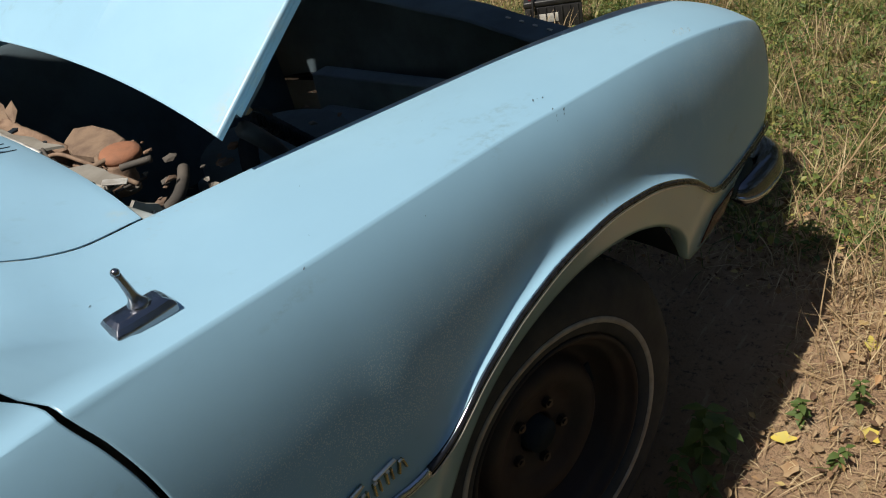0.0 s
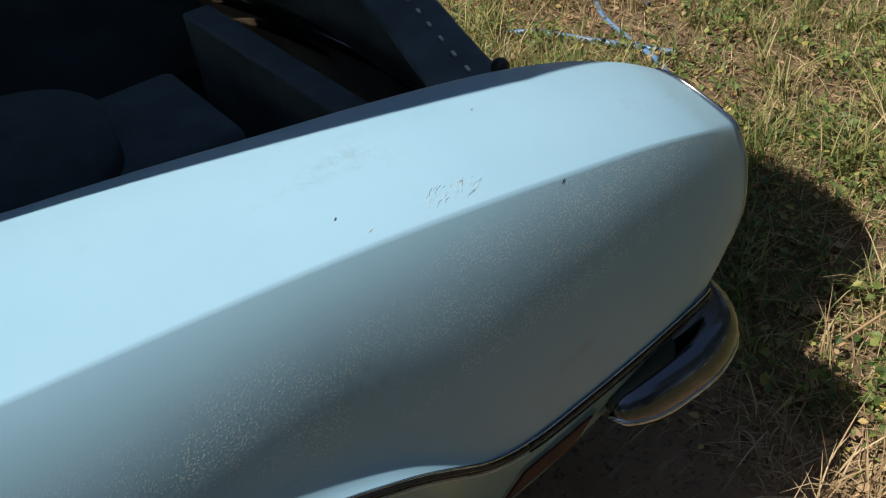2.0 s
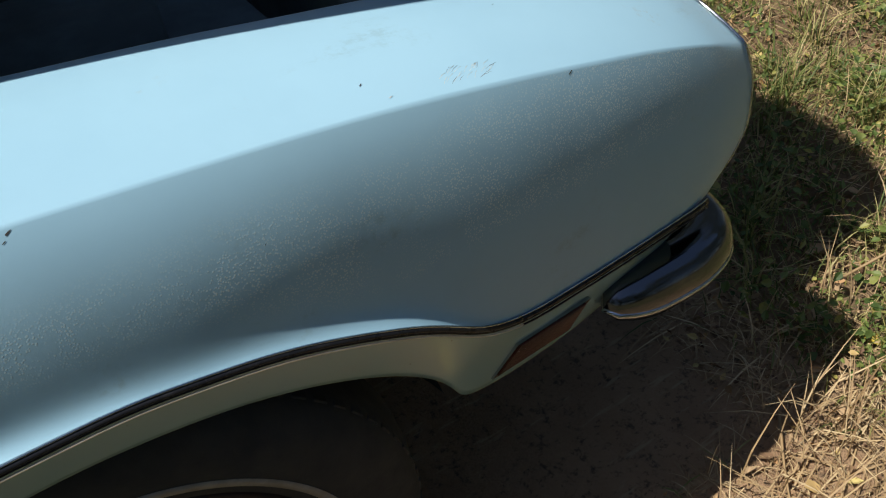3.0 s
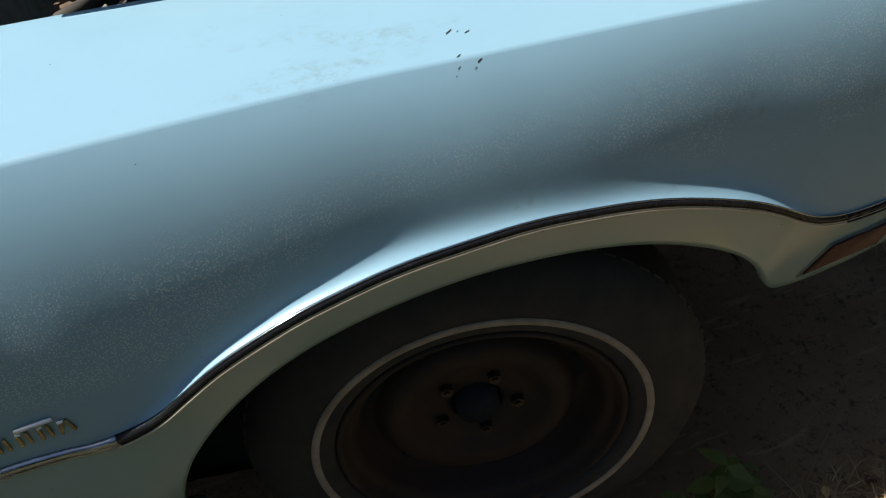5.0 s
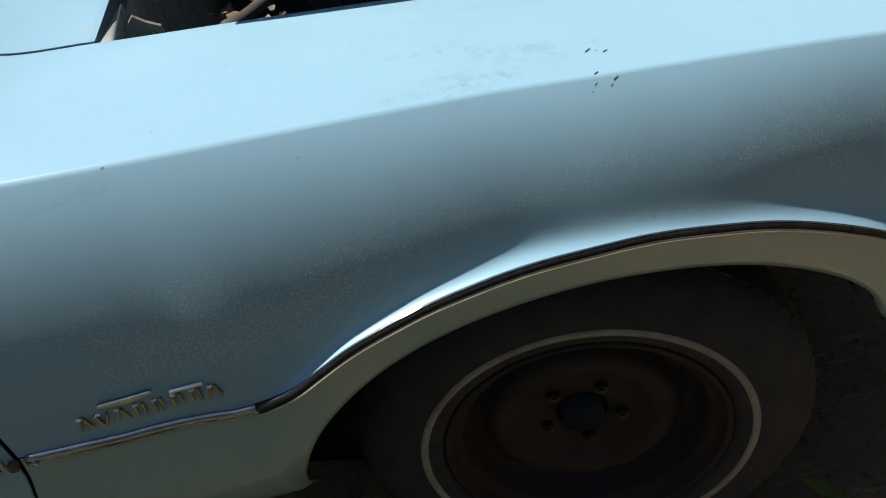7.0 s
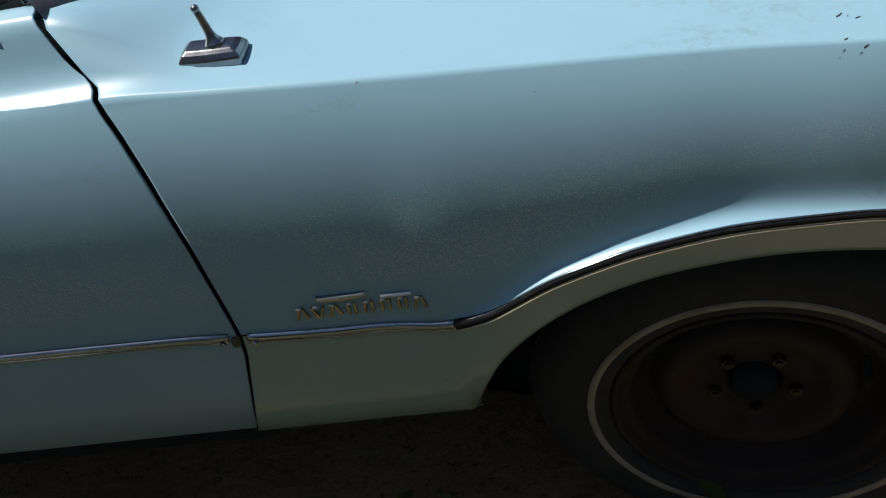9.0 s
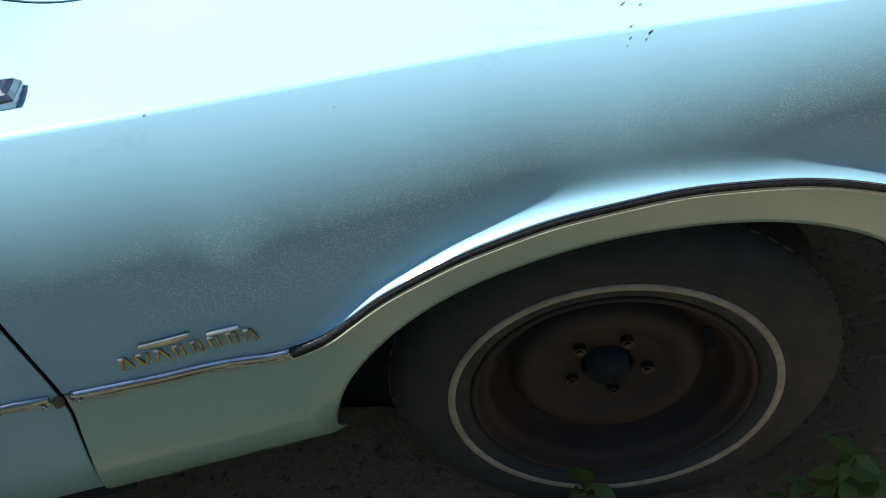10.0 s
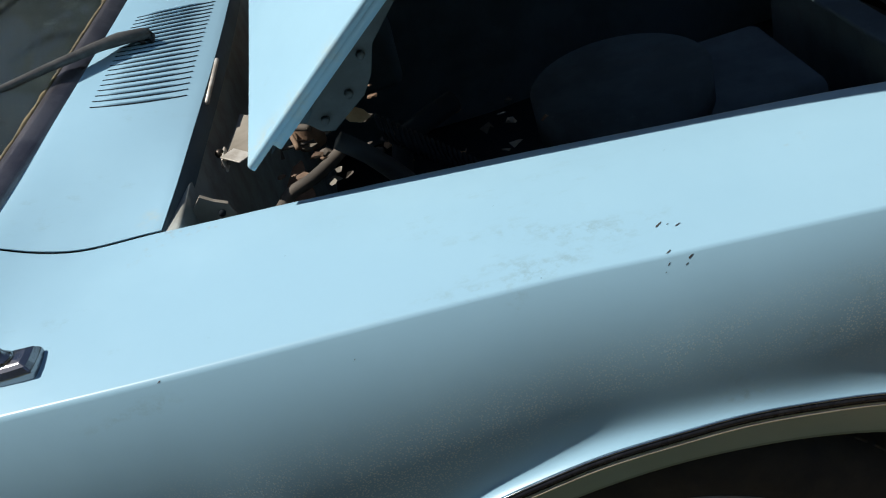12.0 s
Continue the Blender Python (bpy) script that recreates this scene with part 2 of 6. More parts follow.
def make_glass():
    m, n, l, b = material("dirty_windscreen_glass", 0.06, 0, (0.55, 0.62, 0.58), 0.5)
    b.inputs["Transmission Weight"].default_value = 1.0
    b.inputs["IOR"].default_value = 1.45
    dirt = n.new("ShaderNodeBsdfDiffuse")
    dirt.inputs[0].default_value = (0.040, 0.047, 0.041, 1)
    fac = times(n, l, band(n, l, noise_at(n, l, 3.5, 7, 0.7), 0.4, 0.8), 0.10)
    specks = times(n, l, band(n, l, noise_at(n, l, 85.0, 2, 0.5, (1, 1, 1), 4.4), 0.68, 0.74), 0.5)
    add = n.new("ShaderNodeMath")
    add.operation = "ADD"
    l.new(fac, add.inputs[0])
    l.new(specks, add.inputs[1])
    sh = n.new("ShaderNodeMixShader")
    l.new(add.outputs[0], sh.inputs[0])
    l.new(b.outputs[0], sh.inputs[1])
    l.new(dirt.outputs[0], sh.inputs[2])
    l.new(sh.outputs[0], n["Material Output"].inputs[0])
    return m


M_GLASS = make_glass()


def make_ground():
    m, n, l, b = material("litter_strewn_soil", 0.95)
    f = noise_at(n, l, 1.3, 8, 0.7)
    col = ramp(n, l, f, [(0.25, (0.19, 0.115, 0.066)), (0.45, (0.33, 0.208, 0.120)), (0.6, (0.43, 0.285, 0.170)), (0.78, (0.26, 0.178, 0.10))])
    fine = noise_at(n, l, 55.0, 8, 0.75, (1, 1, 1), 2.5)
    col = mix(n, l, band(n, l, fine, 0.5, 0.68), col, (0.10, 0.07, 0.045))
    straw = noise_at(n, l, 38.0, 3, 0.6, (0.25, 1.6, 1.0), 6.0)
    col = mix(n, l, times(n, l, band(n, l, straw, 0.6, 0.68), 0.6), col, (0.46, 0.36, 0.22))
    co = n.new("ShaderNodeTexCoord")
    sep = n.new("ShaderNodeSeparateXYZ")
    l.new(co.outputs["Object"], sep.inputs[0])
    wob = n.new("ShaderNodeMath")
    wob.operation = "MULTIPLY_ADD"
    l.new(noise_at(n, l, 2.0, 5, 0.6, (1, 1, 1), 11.0), wob.inputs[0])
    wob.inputs[1].default_value = 0.8
    l.new(sep.outputs["Y"], wob.inputs[2])
    beside = n.new("ShaderNodeMath")
    beside.operation = "MULTIPLY_ADD"
    l.new(band(n, l, sep.outputs["X"], 0.40, -0.05), beside.inputs[0])
    beside.inputs[1].default_value = -0.55
    l.new(wob.outputs[0], beside.inputs[2])
    # Unseen ground beside the camera, darkened to turf to cut bounce on the car.
    unseen_turf = mix(n, l, fine, (0.030, 0.034, 0.016), (0.075, 0.072, 0.038))
    unseen_turf = mix(n, l, band(n, l, noise_at(n, l, 0.9, 8, 0.75, (1, 1, 1), 15.0), 0.45, 0.68), unseen_turf, (0.16, 0.12, 0.065))
    col = mix(n, l, band(n, l, beside.outputs[0], 0.0, -0.35), col, unseen_turf)
    wobx = n.new("ShaderNodeMath")
    wobx.operation = "MULTIPLY_ADD"
    l.new(noise_at(n, l, 3.0, 5, 0.6, (1, 1, 1), 21.0), wobx.inputs[0])
    wobx.inputs[1].default_value = 0.9
    l.new(sep.outputs["X"], wobx.inputs[2])
    col = mix(n, l, times(n, l, band(n, l, wobx.outputs[0], 1.35, 1.75), 0.75), col, (0.120, 0.082, 0.042))
    l.new(col, b.inputs["Base Color"])
    bump(n, l, b, noise_at(n, l, 40.0, 8, 0.75, (1, 1, 1), 5.0), 1.0, 0.02)
    return m


M_GROUND = make_ground()


def make_blade(name, stops, rough=0.55, glow_through=0.35):
    m, n, l, b = material(name, rough)
    g = n.new("ShaderNodeNewGeometry")
    col = ramp(n, l, g.outputs["Random Per Island"], stops)
    l.new(col, b.inputs["Base Color"])
    t = n.new("ShaderNodeBsdfTranslucent")
    l.new(col, t.inputs[0])
    sh = n.new("ShaderNodeMixShader")
    sh.inputs[0].default_value = glow_through
    l.new(b.outputs[0], sh.inputs[1])
    l.new(t.outputs[0], sh.inputs[2])
    l.new(sh.outputs[0], n["Material Output"].inputs[0])
    return m


M_GRASS = make_blade("green_grass", [(0.0, (0.06, 0.095, 0.022)), (0.35, (0.13, 0.175, 0.045)), (0.62, (0.26, 0.26, 0.085)), (1.0, (0.48, 0.40, 0.19))])
M_STRAW = make_blade("dry_straw", [(0.0, (0.26, 0.17, 0.085)), (0.5, (0.42, 0.30, 0.16)), (1.0, (0.56, 0.44, 0.26))], 0.7, 0.2)
M_WEED = make_blade("weed_leaf", [(0.0, (0.05, 0.09, 0.022)), (0.6, (0.14, 0.20, 0.05)), (0.9, (0.27, 0.29, 0.08)), (1.0, (0.42, 0.36, 0.10))])
M_LITTER = make_blade("leaf_litter", [(0.0, (0.12, 0.065, 0.04)), (0.4, (0.25, 0.155, 0.085)), (0.75, (0.38, 0.27, 0.155)), (0.92, (0.42, 0.24, 0.11)), (1.0, (0.50, 0.42, 0.16))], 0.8, 0.15)
M_UNSEEN_WOODS = make_blade("unseen_woods", [(0.0, (0.022, 0.035, 0.012)), (0.6, (0.04, 0.06, 0.018)), (1.0, (0.07, 0.085, 0.03))], 0.6, 0.2)


# ---- mesh helpers ----
def part(name, bm, mat, parent=None, label="", smooth=True):
    """Links a bmesh as one mesh object under a thing or a part."""
    bmesh.ops.recalc_face_normals(bm, faces=bm.faces)
    me = bpy.data.meshes.new(name)
    bm.to_mesh(me)
    bm.free()
    me.materials.append(mat)
    for p in me.polygons:
        p.use_smooth = smooth
    ob = new(name, me)
    if parent:
        ob.parent = parent
    if label:
        ob["label"] = label
    return ob


def thing(name, label, category, at=(0, 0, 0), group="", kind=""):
    ob = new(name)
    ob.empty_display_size = 0.05
    ob.location = at
    return tagged(ob, label, category, group, kind)


def grid(rows, close_u=False, close_v=False, bm=None):
    """Quads between rows of points."""
    bm = bm or bmesh.new()
    vs = [[bm.verts.new(p) for p in row] for row in rows]
    n, m = len(vs), len(vs[0])
    for i in range(n if close_u else n - 1):
        for j in range(m if close_v else m - 1):
            a, b = vs[i], vs[(i + 1) % n]
            q = [a[j], a[(j + 1) % m], b[(j + 1) % m], b[j]]
            bm.faces.new(q)
    return bm


def thicken(ob, amount, offset=-1.0, flat_rim=True):
    """Gives a sheet its thickness; flat_rim keeps the shading flat up to the rim."""
    s = ob.modifiers.new("thickness", "SOLIDIFY")
    s.thickness, s.offset = amount, offset
    if flat_rim:
        w = ob.modifiers.new("flat_rim", "WEIGHTED_NORMAL")
        w.mode, w.weight = "FACE_AREA", 70
    return ob


def box(cx, cy, cz, sx, sy, sz, bevel=0.003, bm=None, turn=None, segments=2):
    own = bmesh.new()
    bmesh.ops.create_cube(own, size=1.0)
    bmesh.ops.scale(own, vec=(sx, sy, sz), verts=own.verts)
    if bevel:
        bmesh.ops.bevel(own, geom=own.edges[:], offset=bevel, segments=segments, affect="EDGES", profile=0.5)
    if turn:
        bmesh.ops.rotate(own, cent=(0, 0, 0), matrix=turn.to_3x3(), verts=own.verts)
    bmesh.ops.translate(own, vec=(cx, cy, cz), verts=own.verts)
    if bm is None:
        return own
    tmp = bpy.data.meshes.new("tmp")
    own.to_mesh(tmp)
    own.free()
    bm.from_mesh(tmp)
    bpy.data.meshes.remove(tmp)
    return bm


def curve(points):
    """A smooth function through (x, value) points: cubic pieces with limited slopes."""
    xs = [p[0] for p in points]
    ys = [p[1] for p in points]
    d = [(ys[i + 1] - ys[i]) / (xs[i + 1] - xs[i]) for i in range(len(xs) - 1)]
    s = [d[0]] + [0.0 if a * b <= 0 else 2 * a * b / (a + b) for a, b in zip(d, d[1:])] + [d[-1]]

    def f(x):
        if x <= xs[0]:
            return ys[0] + s[0] * (x - xs[0])
        if x >= xs[-1]:
            return ys[-1] + s[-1] * (x - xs[-1])
        i = max(k for k in range(len(xs) - 1) if xs[k] <= x)
        h = xs[i + 1] - xs[i]
        t = (x - xs[i]) / h
        return ys[i] * (1 + 2 * t) * (1 - t) ** 2 + h * s[i] * t * (1 - t) ** 2 + ys[i + 1] * t * t * (3 - 2 * t) + h * s[i + 1] * t * t * (t - 1)

    return f


def smooth(a, b, x):
    t = min(1.0, max(0.0, (x - a) / (b - a)))
    return t * t * (3 - 2 * t)


def through_points(pts, n):
    """n points along a smooth line through the given ones."""
    pts = [Vector(p) for p in pts]
    acc = [0.0]
    for a, b in zip(pts, pts[1:]):
        acc.append(acc[-1] + (b - a).length)
    fs = [curve([(s, p[k]) for s, p in zip(acc, pts)]) for k in range(3)]
    return [Vector([f(acc[-1] * i / (n - 1)) for f in fs]) for i in range(n)]


def sweep(path, profile, out, scales=None, cap=True):
    """Sweeps a profile of (outwards, upwards) along a path; out(i) gives the outward way at point i."""
    rows = []
    for i, p in enumerate(path):
        t = (path[min(i + 1, len(path) - 1)] - path[max(i - 1, 0)]).normalized()
        o = out(i)
        o = (o - t * o.dot(t)).normalized()
        u = t.cross(o)
        if u.z < 0:
            u = -u
        k = scales[i] if scales else (1, 1)
        rows.append([p + o * a * k[0] + u * b * k[1] for a, b in profile])
    bm = grid(rows, close_v=True)
    if cap:
        bm.verts.ensure_lookup_table()
        m = len(profile)
        bm.faces.new(bm.verts[:m])
        bm.faces.new(bm.verts[-m:])
    return bm


def tube(path, r, n=8, bm=None):
    rows, up = [], Vector((0.13, 0.31, 0.94))
    for i, p in enumerate(path):
        t = (path[min(i + 1, len(path) - 1)] - path[max(i - 1, 0)]).normalized()
        a = t.cross(up).normalized()
        b = t.cross(a)
        rr = r[i] if isinstance(r, (list, tuple)) else r
        rows.append([p + (a * math.cos(k * math.tau / n) + b * math.sin(k * math.tau / n)) * rr for k in range(n)])
    own = bm or bmesh.new()
    start = len(own.verts)
    grid(rows, close_v=True, bm=own)
    own.verts.ensure_lookup_table()
    own.faces.new(own.verts[start:start + n])
    own.faces.new(own.verts[-n:])
    return own


def revolve(profile, n=64, bm=None):
    """Turns (radius, inwards) about the local y axis."""
    rows = [[(r * math.cos(k * math.tau / n), w, r * math.sin(k * math.tau / n)) for r, w in profile] for k in range(n)]
    return grid(rows, close_u=True, bm=bm)


def plate(outline, axis_from, axis_to):
    """A flat plate: outline points pushed from one offset to another along y."""
    bm = bmesh.new()
    a = [bm.verts.new((x, axis_from, z)) for x, z in outline]
    b = [bm.verts.new((x, axis_to, z)) for x, z in outline]
    bm.faces.new(a)
    bm.faces.new(b)
    for i in range(len(a)):
        j = (i + 1) % len(a)
        bm.faces.new((a[i], a[j], b[j], b[i]))
    return bm


# ---- the car's lines (x forward from the front axle, y across from the flank, z up) ----
WIDTH = 1.79
crease_z = curve([(-1.9, 0.952), (-1.2, 0.950), (-0.655, 0.934), (-0.41, 0.917), (-0.08, 0.893), (0.04, 0.883), (0.2, 0.868), (0.33, 0.852), (0.46, 0.830), (0.53, 0.815), (0.65, 0.784), (0.75, 0.748), (0.84, 0.702)])
crease_y = curve([(-1.9, 0.046), (-0.655, 0.044), (-0.41, 0.043), (-0.08, 0.043), (0.04, 0.038), (0.2, 0.035), (0.46, 0.034), (0.55, 0.036), (0.65, 0.043), (0.75, 0.057), (0.84, 0.084)])
inner_y = curve([(-0.70, 0.256), (-0.616, 0.254), (-0.53, 0.247), (-0.435, 0.260), (-0.30, 0.256), (-0.07, 0.241), (0.13, 0.220), (0.24, 0.214), (0.37, 0.206), (0.53, 0.203), (0.64, 0.203), (0.70, 0.203), (0.78, 0.197), (0.84, 0.196)])
inner_z = curve([(-0.72, 1.005), (-0.616, 0.985), (-0.55, 0.958), (-0.50, 0.943), (-0.435, 0.933), (-0.30, 0.922), (-0.07, 0.905), (0.14, 0.890), (0.31, 0.872), (0.46, 0.852), (0.58, 0.830), (0.68, 0.804), (0.78, 0.768), (0.84, 0.735)])
raw_trim_z = curve([(-1.9, 0.672), (-0.66, 0.650), (-0.60, 0.644), (-0.45, 0.633), (-0.385, 0.620), (-0.345, 0.618), (-0.315, 0.635), (-0.28, 0.657), (-0.227, 0.679), (-0.148, 0.707), (-0.055, 0.722), (0.034, 0.721), (0.125, 0.707), (0.188, 0.690), (0.254, 0.664), (0.326, 0.627), (0.37, 0.594), (0.398, 0.576), (0.43, 0.566), (0.468, 0.561), (0.555, 0.561), (0.648, 0.557), (0.72, 0.549), (0.80, 0.537), (0.84, 0.530)])
trim_y = curve([(-1.9, 0.002), (-0.6, 0.0), (-0.42, 0.001), (-0.385, -0.003), (-0.345, -0.009), (-0.28, -0.013), (-0.15, -0.013), (0.05, -0.012), (0.20, -0.0135), (0.28, -0.0145), (0.36, -0.011), (0.42, -0.005), (0.5, 0.001), (0.6, 0.008), (0.72, 0.024), (0.80, 0.045), (0.84, 0.062)])


trim_lift = curve([(-0.50, 0.0), (-0.40, 0.008), (-0.34, 0.018), (-0.30, 0.018), (-0.25, 0.0195), (-0.19, 0.017), (-0.13, 0.0125), (-0.05, 0.0095), (0.03, 0.0085), (0.11, 0.009), (0.20, 0.0115), (0.28, 0.012), (0.345, 0.0105), (0.40, 0.007), (0.47, 0.003), (0.55, 0.0)])


def trim_z(x):
    return sum(raw_trim_z(x + 0.009 * k) for k in (-3, -2, -1, 0, 1, 2, 3)) / 7 + (trim_lift(x) if -0.5 < x < 0.55 else 0.0)


gap_x = curve([(0.223, -0.757), (0.35, -0.696), (0.45, -0.655), (0.55, -0.625), (0.643, -0.607), (0.75, -0.613), (0.85, -0.628), (0.90, -0.642), (0.925, -0.653), (0.936, -0.657), (0.940, -0.6575), (0.9436, -0.660), (0.948, -0.6644), (0.953, -0.6705), (0.959, -0.678), (0.968, -0.6845), (0.984, -0.693), (1.0, -0.702), (1.008, -0.706), (1.02, -0.709)])
screen_x = curve([(0.040, -0.6565), (0.0516, -0.6575), (0.059, -0.660), (0.0635, -0.6644), (0.0682, -0.6705), (0.0727, -0.678), (0.0775, -0.6845), (0.085, -0.693), (0.095, -0.703), (0.105, -0.706), (0.15, -0.675), (0.2, -0.645), (0.256, -0.614)])


def bulge(x, d):
    """How far the flank swells outwards at a depth d under the crease."""
    k = 0.080 + 0.023 * smooth(0.0, -0.45, x)
    return 0.625 * k * (1 - math.exp(-d / k)) - 0.07 * d


swell = curve([(-1.9, 1.0), (-0.6, 1.02), (-0.35, 1.16), (-0.1, 1.28), (0.1, 1.27), (0.3, 1.06), (0.5, 0.86), (0.65, 0.74), (0.84, 0.58)])


def flank(x, z):
    """The outward place of the flank between crease and trim, with the flare over the wheel."""
    deep = crease_z(x) - trim_z(x)
    d = min(deep, max(0.0, crease_z(x) - z))
    arch = smooth(-0.41, -0.30, x) * smooth(0.46, 0.28, x)
    lip = crease_y(x) - swell(x) * bulge(x, deep) - trim_y(x)
    near = math.exp(-(deep - d) / (0.0036 + 0.0066 * smooth(-0.20, 0.10, x)))
    return crease_y(x) - swell(x) * bulge(x, d) - lip * (arch * near + (1 - arch) * (d / deep) ** 1.6)


sill_y = curve([(0.20, 0.210), (0.223, 0.195), (0.335, 0.112), (0.425, 0.052), (0.482, 0.024), (0.527, 0.012), (0.58, 0.006), (0.66, 0.001)])
shoulder = curve([(0.044, 0.936), (0.060, 0.944), (0.072, 0.957), (0.082, 0.977), (0.091, 0.996), (0.100, 1.003), (0.112, 1.002), (0.16, 0.990), (0.256, 0.980)])


def top_z(x, y):
    """The fender's upper side between crease and inner edge."""
    yc, yi = crease_y(x), inner_y(x)
    s = (y - yc) / (yi - yc)
    z = crease_z(x) + (inner_z(x) - crease_z(x)) * s + (0.003 + 0.007 * smooth(-0.45, 0.0, x)) * 4 * s * (1 - s)
    w = smooth(-0.57, -0.70, x)
    return z * (1 - w) + max(z, shoulder(y)) * w if w else z


def mirror(p, flip):
    return Vector((p[0], WIDTH - p[1] if flip else p[1], p[2]))


def build_upper(flip):
    """The fender from its inner flange over the crease down to the trim."""
    n = 110
    cols = []
    for i in range(n + 1):
        u = (i - 1) / (n - 1) if i > 1 else (0.0, 0.0016)[i]
        base = -0.63 + (0.84 + 0.63) * u
        pts = []
        tops = [1.0, 0.985, 0.95, 0.88, 0.78, 0.66, 0.54, 0.42, 0.31, 0.21, 0.12, 0.06, 0.03, 0.012, 0.0]
        for s in tops:
            xr = screen_x(0.044 + (0.256 - 0.044) * s)
            x = base + (xr + 0.63) * max(0.0, 1 - (base + 0.63) / 0.30) ** 1.5
            y = crease_y(x) + (inner_y(x) - crease_y(x)) * s
            z = top_z(x, y)
            if s == 1.0:
                pts.append((x, y + 0.016, z - 0.045))
                pts.append((x, y + 0.010, z - 0.008))
            pts.append((x, y, z))
        for k in range(47):
            s = 1 - (1 - k / 46) ** 1.7 if k else 0.014
            z0 = crease_z(base)
            zr = z0 - (z0 - trim_z(base)) * s
            x = base + (gap_x(zr) + 0.63) * max(0.0, 1 - (base + 0.63) / 0.30) ** 1.5
            z = crease_z(x) - (crease_z(x) - trim_z(x)) * s
            pts.append((x, flank(x, z), z))
        front = smooth(0.74, 0.84, base)
        pts = [list(p) for p in pts]
        for _ in range(int(7 * front)):
            before = [p[:] for p in pts]
            for k in range(8, 33):
                for c in (1, 2):
                    pts[k][c] += 0.5 * (0.5 * (before[k - 1][c] + before[k + 1][c]) - before[k][c])
        for p in pts:
            p[0] += (front_x(p[2]) - 0.84) * smooth(0.55, 0.84, base) ** 2
        cols.append([mirror(p, flip) for p in pts])
    return cols


front_x = curve([(0.50, 0.79), (0.53, 0.805), (0.56, 0.833), (0.60, 0.853), (0.65, 0.856), (0.70, 0.846), (0.735, 0.838), (0.80, 0.83)])
LOWER = [
    (-0.612, -0.757, 0.200, 0.223), (-0.55, -0.66, 0.199, 0.223), (-0.47, -0.53, 0.196, 0.223), (-0.42, -0.44, 0.193, 0.223), (-0.395, -0.400, 0.191, 0.224),
    (-0.386, -0.384, 0.187, 0.229), (-0.376, -0.376, 0.125, 0.335), (-0.363, -0.365, 0.060, 0.425), (-0.350, -0.353, 0.028, 0.482), (-0.334, -0.334, 0.015, 0.527),
    (-0.303, -0.303, 0.011, 0.572), (-0.227, -0.227, 0.012, 0.623), (-0.154, -0.154, 0.012, 0.648), (-0.055, -0.055, 0.012, 0.662), (0.035, 0.035, 0.012, 0.658),
    (0.131, 0.131, 0.012, 0.640), (0.198, 0.198, 0.012, 0.617), (0.269, 0.269, 0.012, 0.582), (0.324, 0.324, 0.014, 0.539), (0.352, 0.352, 0.018, 0.502),
    (0.376, 0.371, 0.026, 0.463), (0.394, 0.384, 0.034, 0.434), (0.43, 0.42, 0.037, 0.425), (0.50, 0.50, 0.039, 0.424), (0.60, 0.60, 0.047, 0.432), (0.72, 0.71, 0.068, 0.442),
]


def build_lower(flip):
    """The panel below the trim: rear part down to the sill, the wheel arch's lip, the part before the wheel."""
    raw = [curve([(i, row[k]) for i, row in enumerate(LOWER)]) for k in range(4)]
    end = len(LOWER) - 1

    def eased(f):
        def g(q):
            h = min(0.9, q, end - q) * smooth(5.0, 8.0, q)
            return sum(f(q + h * k / 3) for k in (-3, -2, -1, 0, 1, 2, 3)) / 7
        return g

    tx, bx, by, bz = [eased(f) for f in raw]
    cols = []
    n = 130
    for i in range(n + 1):
        q = (len(LOWER) - 1) * i / n
        x0 = tx(q)
        top = Vector((x0, trim_y(x0) + 0.001, trim_z(x0) - 0.003))
        low = Vector((bx(q), by(q), bz(q)))
        deep = smooth(11.0, 8.0, q)
        pts = []
        for k in range(13):
            s = k / 12
            p = top.lerp(low, s)
            p.y = p.y * (1 - deep) + (top.y * (1 - s) ** 2 + sill_y(p.z) * (1 - (1 - s) ** 2)) * deep
            if q < 3.0:
                p.x += (gap_x(p.z) - (top.x + (low.x - top.x) * s)) * max(0.0, 1 - q / 3.0) * 1.0
            pts.append(p)
        lip = pts[-1]
        rear = smooth(9.5, 7.0, q)
        pts.append(lip + Vector((-0.004 * rear, 0.010 - 0.005 * rear, -0.002 * (1 - rear))))
        pts.append(lip + Vector((-0.014 * rear, 0.026 - 0.018 * rear, 0.004)))
        cols.append([mirror(p, flip) for p in pts])
    return grid(cols)


def trim_path(x0, x1, n):
    return [Vector((x0 + (x1 - x0) * i / (n - 1), trim_y(x0 + (x1 - x0) * i / (n - 1)), trim_z(x0 + (x1 - x0) * i / (n - 1)) - 0.004)) for i in range(n)]


MOULDING_WIDE = [(0.000, 0.0080), (0.003, 0.0078), (0.006, 0.0060), (0.0072, 0.0025), (0.0072, -0.0005), (0.0052, -0.0018), (0.0052, -0.0030), (0.0068, -0.0042), (0.0062, -0.0066), (0.003, -0.0082), (0.000, -0.0085)]

MOULDING = [(a * 0.75, b * 0.52) for a, b in MOULDING_WIDE]
MOULDING_STRAIGHT = [(a * 0.9, b * 0.85) for a, b in MOULDING_WIDE]


